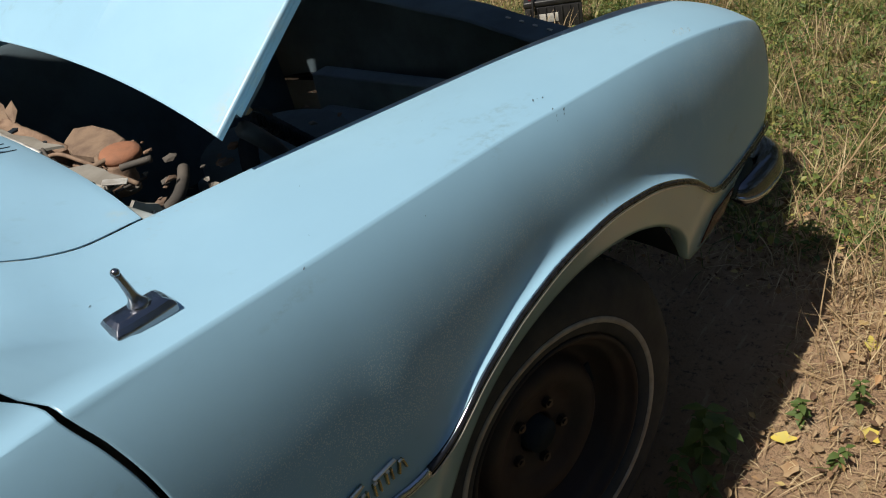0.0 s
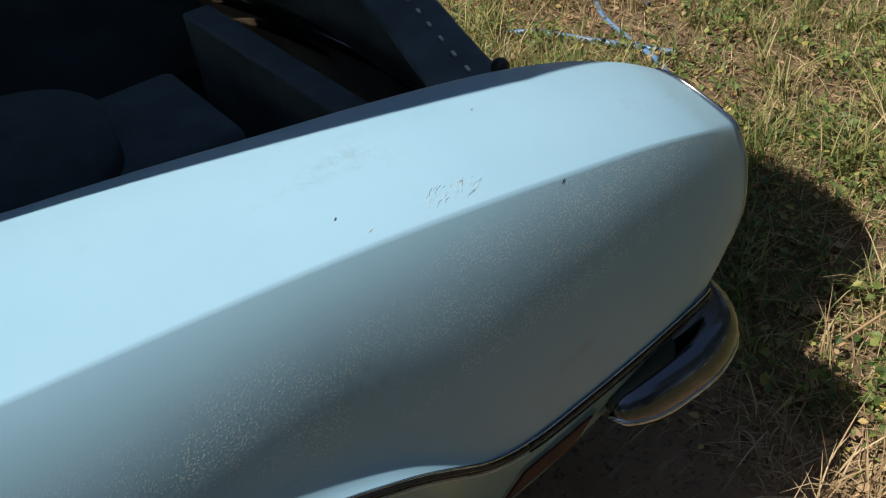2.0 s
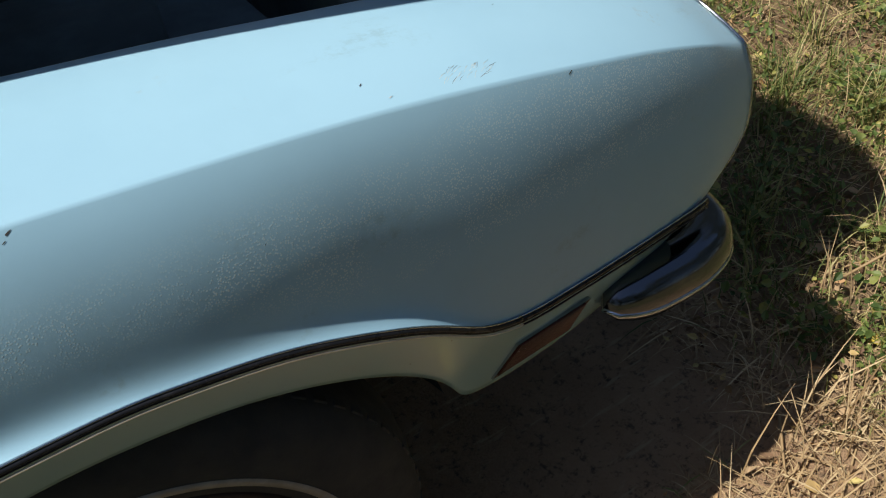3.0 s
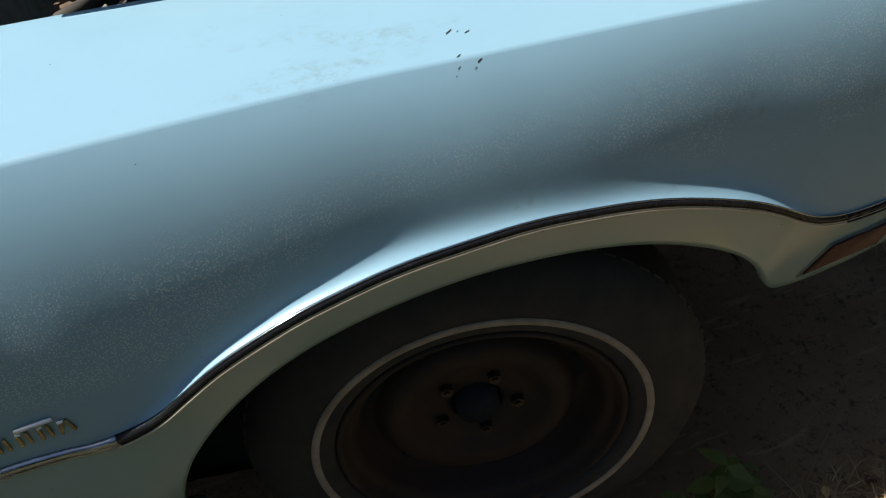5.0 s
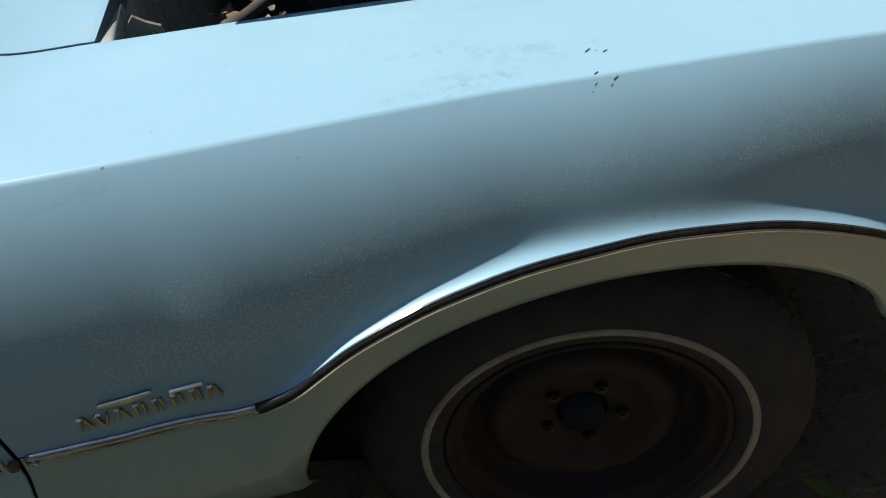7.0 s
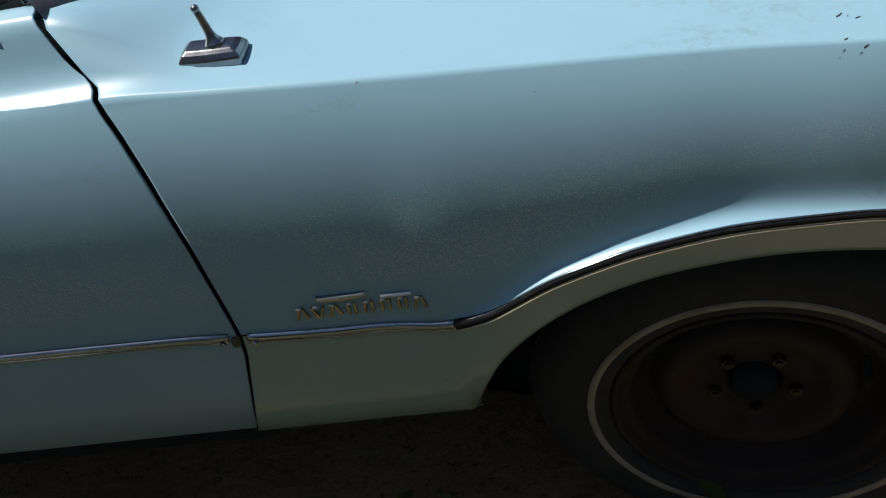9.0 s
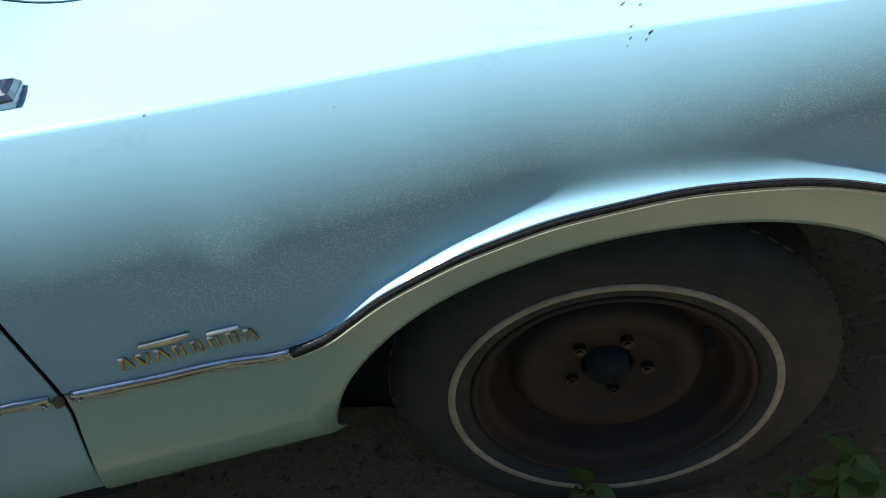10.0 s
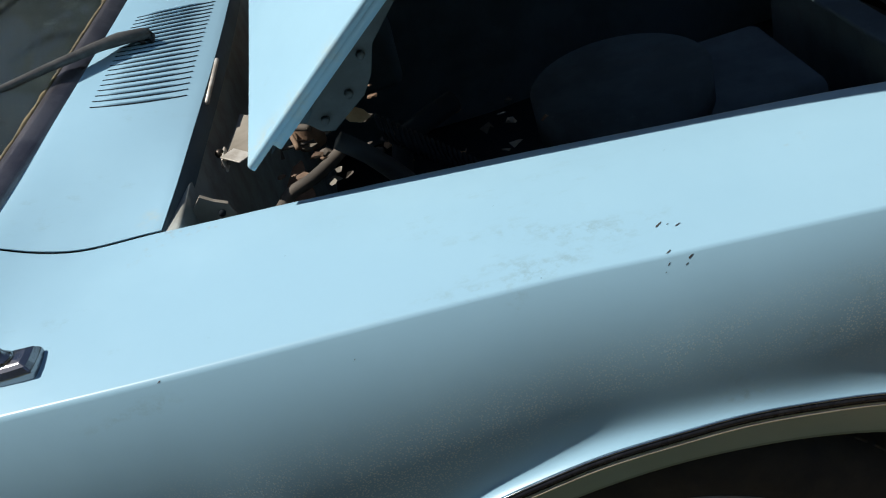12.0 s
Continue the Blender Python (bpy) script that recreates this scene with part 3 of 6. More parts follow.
def surface_patch(x, v_kind, v, size_x, size_v, seed, mat, name, parent, lift=0.0013):
    """A small ragged flake that lies on the fender: 'top' takes v as y, 'side' as z."""
    rng = random.Random(seed)
    long_side, slant = 0.75 * max(size_x, size_v), rng.uniform(0.3, 0.65)
    pts = []
    k = 9
    for i in range(k):
        a = math.tau * i / k
        r = 0.55 + 0.45 * rng.random()
        along, across = long_side * 0.5 * r * math.cos(a), long_side * 0.10 * r * math.sin(a)
        px = x + along * math.cos(slant) - across * math.sin(slant)
        pv = v + along * math.sin(slant) + across * math.cos(slant)
        pts.append((px, pv, top_z(px, pv) + lift) if v_kind == "top" else (px, flank(px, pv) - lift, pv))
    c = (x, v, top_z(x, v) + lift) if v_kind == "top" else (x, flank(x, v) - lift, v)
    bm = bmesh.new()
    cv = bm.verts.new(c)
    ring = [bm.verts.new(p) for p in pts]
    for i in range(k):
        bm.faces.new((cv, ring[i], ring[(i + 1) % k]))
    return part(name, bm, mat, parent, smooth=False)


# ---- ground ----
def ground_z(x, y):
    flat = smooth(0.9, 1.6, math.hypot(x * 0.8, (y - 0.2) * 1.1))
    z = -0.018 + 0.030 * noise.noise((x * 0.9, y * 0.9, 3.3)) * (0.25 + 0.75 * flat) + 0.010 * noise.noise((x * 4.0, y * 4.0, 1.0))
    return z + 0.004 * noise.noise((x * 17.0, y * 17.0, 2.0))


def build_ground():
    def axis(lo, hi, step):
        mid = list(np.arange(lo, hi + 1e-6, step))
        return [-900, -300, -100, -40, -15, -7] + [v for v in mid] + [9, 15, 40, 100, 300, 900]

    xs, ys = axis(-2.6, 5.2, 0.045), axis(-2.6, 5.2, 0.045)
    rows = [[(x, y, ground_z(x, y) if max(abs(x - 1.3), abs(y - 1.3)) < 4.5 else -0.018) for y in ys] for x in xs]
    return tagged(part("ground", grid(rows), M_GROUND), "bare brown soil strewn with straw and dead leaves", "ground", kind="structure")


build_ground()

# ---- car body ----
car = thing("parked_car", "faded pale blue two-door car with its hood raised", "car")

for flip in (False, True):
    fender = part("front_fender", grid(build_upper(flip)), M_FLANK, car, "pale blue front fender with water spots and chipped paint")
    thicken(fender, 0.0015, 0.0, False)
    lower = part("lower_panel", build_lower(flip), M_LOWER, fender, "lower fender panel with ground bounce put into its paint")
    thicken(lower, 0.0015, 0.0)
    if not flip:
        right_fender, right_lower = fender, lower
    for x0, x1, n in ((-0.600, -0.366, 30), (-0.368, 0.440, 120), (0.438, 0.755, 40)):
        path = [mirror(p, flip) for p in trim_path(x0, x1, n)]
        side = Vector((0, 1 if flip else -1, 0))
        part("chrome_trim", sweep(path, MOULDING_STRAIGHT if x1 < 0 else MOULDING, lambda i: side, [(1 + 0.2 * f, 1 + 0.63 * f) for f in (smooth(-0.30, -0.368, p.x) if 0 < x1 < 0.5 else 0.0 for p in path)]), M_CHROME if x1 < 0 else M_DARKTRIM, fender, "chrome moulding along the fender" if x1 < 0 else "dark moulding round the wheel arch")
        # Thin beads stand for the lines reflected along the moulding's edges.
        for dz, dy, r, m in ((-0.0060, 0.0034 if x1 < 0 else 0.0052, 0.0012, M_BLACK if x1 < 0 else M_CREAM if x1 < 0.5 else M_DARKTRIM), (0.0050, 0.0026, 0.0011, M_CHROME)):
            part("trim_bead", tube([p + side * dy + Vector((0, 0, dz)) for p in path], r, 6), m, fender, "thin bead for a line reflected along the moulding")

# front edge of the fender: a thin bright bead, and the headlamp panel behind it
edge = [p + Vector((0.001, 0, 0)) for p in build_upper(False)[-1][2:]]
part("edge_bead", tube(edge, 0.0022, 8), M_CHROME, right_fender, "thin bright edge bead")
lamp_panel = [[p, Vector((0.825, p.y + (0.30 - p.y) * 0.08, p.z + (0.62 - p.z) * 0.08)), Vector((0.80, p.y + (0.24 - p.y) * 0.45, p.z + (0.62 - p.z) * 0.45)), Vector((0.79, 0.24, 0.62))] for p in edge]
part("headlamp_panel", grid(lamp_panel), M_DARK, car, "dark headlamp surround")

# paint chips and rust pits on the fender
for x, kind, v, sx, sv, seed, mat in (
    (0.043, "top", 0.066, 0.010, 0.006, 1, M_CHIP), (0.028, "top", 0.071, 0.013, 0.003, 2, M_CHIP), (0.035, "top", 0.069, 0.005, 0.003, 12, M_CHIP),
    (0.041, "side", 0.8795, 0.008, 0.011, 3, M_CHIP), (0.0365, "side", 0.8755, 0.006, 0.005, 4, M_CHIP), (0.025, "top", 0.0405, 0.006, 0.009, 5, M_CHIP),
    (0.022, "side", 0.879, 0.004, 0.006, 6, M_CHIP), (0.018, "side", 0.874, 0.003, 0.004, 7, M_CHIP),
    (-0.412, "side", 0.9155, 0.006, 0.005, 8, M_CHIP_RUST), (-0.251, "side", 0.885, 0.003, 0.004, 9, M_CHIP), (-0.266, "side", 0.694, 0.003, 0.004, 10, M_CHIP),
    (-0.082, "top", 0.046, 0.003, 0.002, 11, M_CHIP), (0.529, "side", 0.811, 0.003, 0.011, 13, M_CHIP), (0.519, "top", 0.139, 0.006, 0.003, 14, M_CHIP),
    (0.330, "top", 0.066, 0.007, 0.005, 15, M_CHIP), (0.346, "top", 0.045, 0.008, 0.004, 16, M_SCRATCH), (-0.37, "top", 0.075, 0.004, 0.003, 17, M_CHIP),
    (-0.30, "top", 0.16, 0.004, 0.004, 18, M_CHIP), (-0.57, "top", 0.135, 0.006, 0.002, 19, M_CHIP), (-0.10, "top", 0.15, 0.003, 0.003, 20, M_CHIP), (0.07, "top", 0.17, 0.003, 0.003, 21, M_CHIP),
    (-0.22, "side", 0.80, 0.003, 0.003, 22, M_CHIP), (0.20, "side", 0.80, 0.004, 0.004, 23, M_CHIP),
):
    surface_patch(x, kind, v, sx, sv, seed, mat, "paint_chip", right_fender)
rng = random.Random(5)
for i in range(26):
    x = 0.398 + 0.052 * rng.random()
    y = 0.042 + 0.014 * rng.random()
    a = Vector((x, y, top_z(x, y) + 0.0008))
    x2, y2 = x + 0.007 + 0.008 * rng.random(), y + 0.004 + 0.004 * rng.random()
    b = Vector((x2, y2, top_z(x2, y2) + 0.0008))
    part("scratch", tube([a, a.lerp(b, 0.5) + Vector((0, 0.0008, 0.0001)), b], [0.0001, 0.00024, 0.0001], 4), (M_SCRATCH, M_SCRATCH, M_CHIP_RUST)[i % 3], right_fender)


# name badge on the flank: plain brassy uprights with two bright bars above
badge = new("name_badge")
badge.parent = right_fender
badge["label"] = "brassy name badge of plain upright shapes"
for i in range(8):
    x = -0.5290 + 0.0186 * i
    lean = (0.28, -0.30, 0.30, 0.0, 0.0, 0.0, 0.0, 0.25)[i]
    for dx, w, k in ((-0.0040, 0.0030, 1), (0.0040, 0.0026, -1)):
        part("badge_bar", box(x + dx, flank(x, 0.668) - 0.0028, 0.6685, w, 0.0042, 0.0165, 0.0007, turn=Matrix.Rotation(lean * k, 4, "Y")), M_GOLD, badge)
    # Small pale pieces stand for glints along the badge's upper edge.
    part("badge_glint", box(x - 0.002, flank(x, 0.676) - 0.0044, 0.6772, 0.0055, 0.0030, 0.0016, 0.0006, turn=Matrix.Rotation(radians(40), 4, "X")), M_PALEGOLD, badge)
crest = through_points([(-0.508, 0, 0.6895), (-0.498, 0, 0.6880), (-0.482, 0, 0.6872), (-0.466, 0, 0.6884), (-0.454, 0, 0.6905)], 16)
crest = [Vector((p.x, flank(p.x, p.z) - 0.0042, p.z)) for p in crest]
part("badge_crest", sweep(crest, [(0.0025, -0.0020), (0.0010, 0.0024), (-0.0025, 0.0026), (-0.0025, -0.0022)], lambda i: Vector((0, -1, 0)), [(1, 0.35 + 0.85 * math.sin(math.pi * (k + 0.5) / 16)) for k in range(16)]), M_PALEGOLD, badge, "bright curved bar above the badge")
part("badge_crest", box(-0.4225, flank(-0.42, 0.681) - 0.0040, 0.6825, 0.034, 0.0045, 0.0030, 0.001, turn=Matrix.Rotation(radians(35), 4, "X")), M_PALEGOLD, badge, "bright bar above the badge")

# side marker before the wheel
mark_out = [(0.420, 0.445), (0.536, 0.452), (0.556, 0.506), (0.446, 0.504)]


def low_y(x, z):
    s = (trim_z(x) - 0.004 - z) / (trim_z(x) - 0.430)
    return trim_y(x) + (0.037 + max(0.0, x - 0.5) * 0.08 - trim_y(x)) * s - 0.001


def marker_plate(outline, lift, depth):
    bm = bmesh.new()
    a = [bm.verts.new((x, low_y(x, z) - lift, z)) for x, z in outline]
    b = [bm.verts.new((x, low_y(x, z) - lift + depth, z)) for x, z in outline]
    bm.faces.new(a)
    bm.faces.new(b)
    for i in range(len(a)):
        j = (i + 1) % len(a)
        bm.faces.new((a[i], a[j], b[j], b[i]))
    return bm


marker = part("side_marker", marker_plate(mark_out, 0.003, 0.02), M_CHROME, right_lower, "side marker with a bright frame", False)
part("lens", marker_plate([(0.427, 0.4495), (0.532, 0.456), (0.549, 0.502), (0.450, 0.500)], 0.0045, 0.01), M_MARKER, marker, "dull red lens", False)

# ---- door ----
def build_door(flip):
    cols = []
    for i in range(42):
        u = i / 40 if i < 40 else (0.9983, 1.0)[i - 40]
        pts = []
        prof = [(0.132, 0.985), (0.122, 1.003), (0.112, 1.0055)] + [(v, shoulder(v)) for v in (0.104, 0.100, 0.096, 0.091, 0.087, 0.082, 0.077, 0.072, 0.066, 0.060, 0.054, 0.048, 0.0455)]
        for y, z in prof:
            x = -1.85 + (gap_x(z) - 0.0055 + 1.85) * u
            pts.append((x, y, z))
        for k in range(0, 31):
            s = k / 30
            z0 = crease_z(-0.7) - (crease_z(-0.7) - trim_z(-0.7)) * s
            x = -1.85 + (gap_x(z0) - 0.0055 + 1.85) * u
            z = crease_z(x) - (crease_z(x) - trim_z(x)) * s
            pts.append((x, flank(x, z), z))
        for k in range(1, 13):
            s = k / 12
            z = 0.645 + (0.223 - 0.645) * s
            x = -1.85 + (gap_x(z) - 0.0055 + 1.85) * u
            pts.append((x, sill_y(z), z))
        pts.append((x, 0.23, 0.224))
        cols.append([mirror(p, flip) for p in pts])
    return grid(cols)


for flip in (False, True):
    door = part("door", build_door(flip), M_FLANK, car, "pale blue door with a chrome moulding")
    thicken(door, 0.002, 0.0)
    side = Vector((0, 1 if flip else -1, 0))
    part("chrome_trim", sweep([mirror(p, flip) for p in trim_path(-1.84, -0.622, 40)], MOULDING_STRAIGHT, lambda i: side), M_CHROME, door, "chrome moulding along the door")
    part("door_jamb", box(-0.70, mirror((0, 0.27, 0), flip).y, 0.56, 0.14, 0.04, 0.60, 0.004), M_DARK, car)
part("trim_end", box(-0.614, -0.004, 0.638, 0.010, 0.010, 0.012, 0.003), M_SEAL, right_fender, "rusty moulding end")
for x in (-0.592, -0.628):
    b = bmesh.new()
    bmesh.ops.create_icosphere(b, subdivisions=2, radius=0.0032, matrix=Matrix.Translation((x, -0.0075, trim_z(x) - 0.0085)))
    part("trim_screw", b, M_CHROME, right_fender)

# ---- antenna stub on the fender ----
antenna = thing("antenna_base", "broken chrome antenna stub on a rectangular base", "antenna")
antenna.parent = car
tilt = math.atan2(0.010, 0.066)
rows = []
for k, (inset, h) in enumerate(((0.0, -0.004), (0.0, 0.0045), (0.002, 0.0065), (0.005, 0.0095), (0.011, 0.0125), (0.020, 0.0130))):
    ring = []
    for sx, sy in ((-1, -1), (-0.5, -1.06), (0, -1.08), (0.5, -1.06), (1, -1), (1.04, -0.4), (1.04, 0.4), (1, 1), (0.5, 1.06), (0, 1.08), (-0.5, 1.06), (-1, 1), (-1.04, 0.4), (-1.04, -0.4)):
        lx, ly = sx * (0.0300 - inset * 0.75), sy * (0.0160 - inset * 0.62)
        x, y = -0.5515 + lx + ly * 0.10, 0.0925 + ly
        ring.append((x, y, top_z(x, y) * 0.35 + 0.65 * top_z(-0.552, 0.0935) + h))
    rows.append(ring)
bm = grid(rows, close_v=True)
bm.verts.ensure_lookup_table()
bm.faces.new(bm.verts[-14:])
ant_base = part("base", bm, M_DARKCHROME, antenna, "tarnished rectangular chrome base", False)
bev = ant_base.modifiers.new("edge", "BEVEL")
bev.width, bev.segments, bev.limit_method = 0.0012, 2, "ANGLE"
zb = top_z(-0.552, 0.0935)
mast = through_points([(-0.5480, 0.094, zb + 0.010), (-0.5490, 0.0942, zb + 0.020), (-0.5515, 0.0948, zb + 0.034), (-0.5545, 0.0955, zb + 0.048)], 10)
part("mast", tube(mast, [0.0125, 0.009, 0.0058, 0.0046, 0.0042, 0.0040, 0.0038, 0.0036, 0.0036, 0.0030], 14), M_DARKCHROME, antenna, "short broken mast")
bm = bmesh.new()
bmesh.ops.create_icosphere(bm, subdivisions=2, radius=0.0042, matrix=Matrix.Translation(mast[-1]))
part("tip", bm, M_DARKCHROME, antenna)

# ---- cowl panel with louvres ----
cowl_front = [(-0.433, 0.266, 0.936), (-0.421, 0.34, 0.945), (-0.408, 0.465, 0.955), (-0.397, 0.62, 0.963), (-0.392, 0.76, 0.967), (-0.390, 0.895, 0.969)]
screen_low = [(-0.702, 0.098, 1.002), (-0.670, 0.165, 0.996), (-0.614, 0.258, 0.991), (-0.583, 0.36, 1.000), (-0.562, 0.48, 1.010), (-0.547, 0.63, 1.018), (-0.537, 0.78, 1.023), (-0.534, 0.895, 1.024)]


def both(points):
    """A half line from one flank to the middle, carried on to the other flank."""
    pts = [Vector(p) for p in points]
    return pts + [Vector((p.x, WIDTH - p.y, p.z)) for p in reversed(pts[:-1])]


front = through_points(both(cowl_front), 61)
rear = through_points(both(screen_low[2:]), 61)
rows = []
for k in range(15):
    s = k / 14
    row = []
    for i in range(61):
        p = front[i].lerp(rear[i], s)
        p.z += 0.006 * math.sin(math.pi * s)
        near = smooth(0.30, 0.0, min(p.y, WIDTH - p.y) - 0.262) ** 2
        side_y = inner_y(p.x) + 0.004
        edge_p = front[0].lerp(rear[0], s)
        p.y += (side_y - edge_p.y) * near * (1 if p.y < WIDTH / 2 else -1)
        p.z += (inner_z(edge_p.x) + 0.001 - edge_p.z - 0.006 * math.sin(math.pi * s)) * near
        row.append(p)
    rows.append(row)
cowl = part("cowl_panel", grid(rows), M_PAINT, car, "pale blue cowl panel with louvred air slots")
thicken(cowl, 0.0015, 0.0)


cowl_rows = [[p.copy() for p in row] for row in rows]
# Body-blue lip given the darker bay colour to stand for its shade.
lip = part("cowl_lip", grid([[p + Vector((dx, 0, dz)) for p in rows[0]] for dx, dz in ((0.0002, -0.0004), (0.0015, -0.002), (0.0025, -0.028))]), M_BAYDARK, cowl, "folded front lip of the cowl")


def cowl_at(x, y):
    """The cowl's height over a point of the plan."""
    k = 7.0
    for _ in range(8):
        a, u = min(13, int(k)), k - min(13, int(k))
        line = [p.lerp(q, u) for p, q in zip(cowl_rows[a], cowl_rows[a + 1])]
        i = max(0, min(59, sum(p.y < y for p in line) - 1))
        v = (y - line[i].y) / (line[i + 1].y - line[i].y)
        at = line[i].lerp(line[i + 1], v)
        k = min(14.0, max(0.0, k + (at.x - x) / 0.0102))
    return at.z


for flip in (False, True):
    for i in range(21):
        line = []
        for k in range(11):
            u = k / 10
            x = (-0.5266 + 0.00095 * i) * (1 - u) + (-0.4211 + 0.0006 * i) * u
            y = (0.497 + 0.0142 * i) * (1 - u) + (0.5315 + 0.0170 * i) * u - 0.040 * u * (1 - u)
            line.append(Vector((x, y, cowl_at(x, y))))
        side = Vector((-0.28 - 0.018 * i, 0.95, 0)).normalized()
        rise = [min(1.0, 4 * min(k / 10, 1 - k / 10)) for k in range(11)]
        rows = [[mirror(p + side * w + Vector((0, 0, 0.0002 + h * r)), flip) for p, r in zip(line, rise)] for w, h in ((0.0075, 0.0), (0.0050, 0.0019), (0.0012, 0.0036), (-0.0004, 0.0034), (-0.0011, 0.0012))]
        part("louvre", grid(rows), M_PAINT, cowl)
        # Dark strip laid along each louvre's mouth paints the shadow line there.
        rows = [[mirror(p + side * w + Vector((0, 0, 0.0007)), flip) for p in line] for w in (-0.0030, -0.0008)]
        slot = part("slot", grid(rows), M_DARK, cowl, "dark strip for the shade inside the air slot")
        thicken(slot, 0.0008, 0.0)

# ---- windscreen ----
outer = through_points(both(screen_low), 81)


def screen_inner(p):
    q = (p.y - 0.895) / 0.80
    return p + Vector((-0.025 + 0.007 * abs(q) ** 3, -0.020 * q * abs(q) * 0.9, 0.011))


inner = [screen_inner(p) for p in outer]
rows = [[o + Vector((0.004, 0, -0.012)) for o in outer], [o + Vector((0.001, 0, 0.001)) for o in outer], [o.lerp(i, 0.2) + Vector((0, 0, 0.004)) for o, i in zip(outer, inner)], [o.lerp(i, 0.6) + Vector((0, 0, 0.005)) for o, i in zip(outer, inner)], [o.lerp(i, 0.95) + Vector((0, 0, 0.003)) for o, i in zip(outer, inner)], [i + Vector((-0.002, 0, -0.006)) for i in inner]]
part("windscreen_moulding", grid(rows), M_TARNISH, car, "tarnished metal moulding below the windscreen")
rng = random.Random(8)
seal_rows = []
for k, (s, h) in enumerate(((0.0, -0.004), (0.3, 0.0015), (0.75, 0.0012), (1.0, -0.003))):
    row = []
    for i, p in enumerate(inner):
        w = 0.006 + 0.007 * noise.noise((i * 0.75, 1.0, 4.0)) + 0.004 * smooth(0.35, 0.12, min(p.y, WIDTH - p.y))
        row.append(p + Vector((-0.80 * w * s, 0.35 * w * s * (1 if p.y < 0.895 else -1), 0.55 * w * s + h + 0.002 * noise.noise((i * 0.9, k * 2.0, 7.0)))))
    seal_rows.append(row)
part("windscreen_seal", grid(seal_rows), M_SEAL, car, "cracked yellow-brown sealant round the windscreen")
top_line = through_points(both([(-1.20, 0.315, 1.335), (-1.16, 0.42, 1.350), (-1.12, 0.60, 1.362), (-1.10, 0.895, 1.368)]), 81)
glass_rows = []
for k in range(13):
    s = k / 12
    row = []
    for i in range(81):
        p = (inner[i] + Vector((0, 0, -0.004))).lerp(top_line[i], s)
        p += Vector((0.35, 0, 0.55)).normalized() * 0.020 * math.sin(math.pi * s)
        row.append(p)
    glass_rows.append(row)
glass = part("windscreen", grid(glass_rows), M_GLASS, car, "dirty windscreen glass with a swept wiper arc")
thicken(glass, 0.004, 0.0)
glass.visible_shadow = False

# pillars, roof and a dark cabin
for flip in (False, True):
    def pillar_at(w, i, lift=0.0):
        a = Vector((-0.708, 0.140, 1.010)).lerp(Vector((-0.815, 0.098, 1.004)), w)
        b = Vector((-1.19, 0.335, 1.352)).lerp(Vector((-1.31, 0.252, 1.335)), w)
        u = i / 24
        return mirror(a.lerp(b, u) + Vector((0.03, 0, 0.03)) * math.sin(math.pi * u) + Vector((0.25, -0.35, 0.9)) * lift, flip)

    pillar = part("windscreen_pillar", grid([[pillar_at(w, i, h) for i in range(25)] for w, h in ((-0.05, -0.012), (0.0, 0.0), (0.2, 0.001), (0.42, 0.001), (0.46, -0.002), (0.75, -0.001), (0.97, -0.004), (1.0, -0.016))]), M_DARK, car, "grimy black windscreen pillar")
    part("pillar_moulding", grid([[pillar_at(w, i, h) for i in range(25)] for w, h in ((0.15, 0.0), (0.16, 0.005), (0.20, 0.007), (0.29, 0.006), (0.31, 0.0))]), M_TARNISH, pillar, "tarnished pillar moulding")
    part("pillar_strip", grid([[pillar_at(w + 0.02 * noise.noise((i * 0.8, w, 3)), i, h + 0.001 * noise.noise((i, w * 9, 1))) for i in range(25)] for w, h in ((0.31, 0.001), (0.33, 0.003), (0.40, 0.003), (0.43, 0.0))]), M_DARKTRIM, pillar, "brown strip of old dirt")
    part("pillar_seal", grid([[pillar_at(w + (0.07 if w < 0 else 0.015) * noise.noise((i * 0.9, w, 8)), i, h + 0.003 * noise.noise((i * 1.3, w * 9, 5))) for i in range(25)] for w, h in ((-0.05, -0.008), (-0.02, 0.001), (0.02, 0.0035), (0.06, 0.004), (0.10, 0.0045), (0.14, 0.0))]), M_GRIME, pillar, "cracked ochre sealant along the pillar")
    bar = [mirror(p, flip) for p in through_points([(-0.752, 0.089, 0.996), (-0.764, 0.093, 1.000), (-0.80, 0.101, 1.006), (-0.88, 0.106, 1.009), (-1.3, 0.112, 1.012), (-1.85, 0.112, 1.012)], 24)]
    part("window_sill", tube(bar, [0.005, 0.009] + [0.010] * 22, 10), M_BLACK, car, "black window weatherstrip on the door")
    pane = [[mirror(p, flip) for p in row] for row in ([(-0.80, 0.108, 1.03), (-1.85, 0.112, 1.04)], [(-1.18, 0.24, 1.31), (-1.85, 0.26, 1.32)])]
    door_glass = part("door_window", grid(pane), M_GLASS, car, "dusty door glass")
    thicken(door_glass, 0.004, 0.0)
roof = [[Vector((x, WIDTH / 2 + (y - WIDTH / 2) * (1 - 0.04 * k), 1.372 + 0.012 * k - 0.06 * (abs(y - WIDTH / 2) / 0.6) ** 3)) for y in np.linspace(0.29, WIDTH - 0.29, 21)] for k, x in enumerate((-1.13, -1.3, -1.6, -1.87))]
part("roof", grid(roof), M_PAINT, car, "pale blue roof")
# Dash reaches forward and outward to help stop a sun leak.
dash = through_points(both([(-0.80, 0.13, 0.965), (-0.785, 0.20, 0.97), (-0.72, 0.5, 0.985), (-0.70, 0.895, 0.99)]), 31)
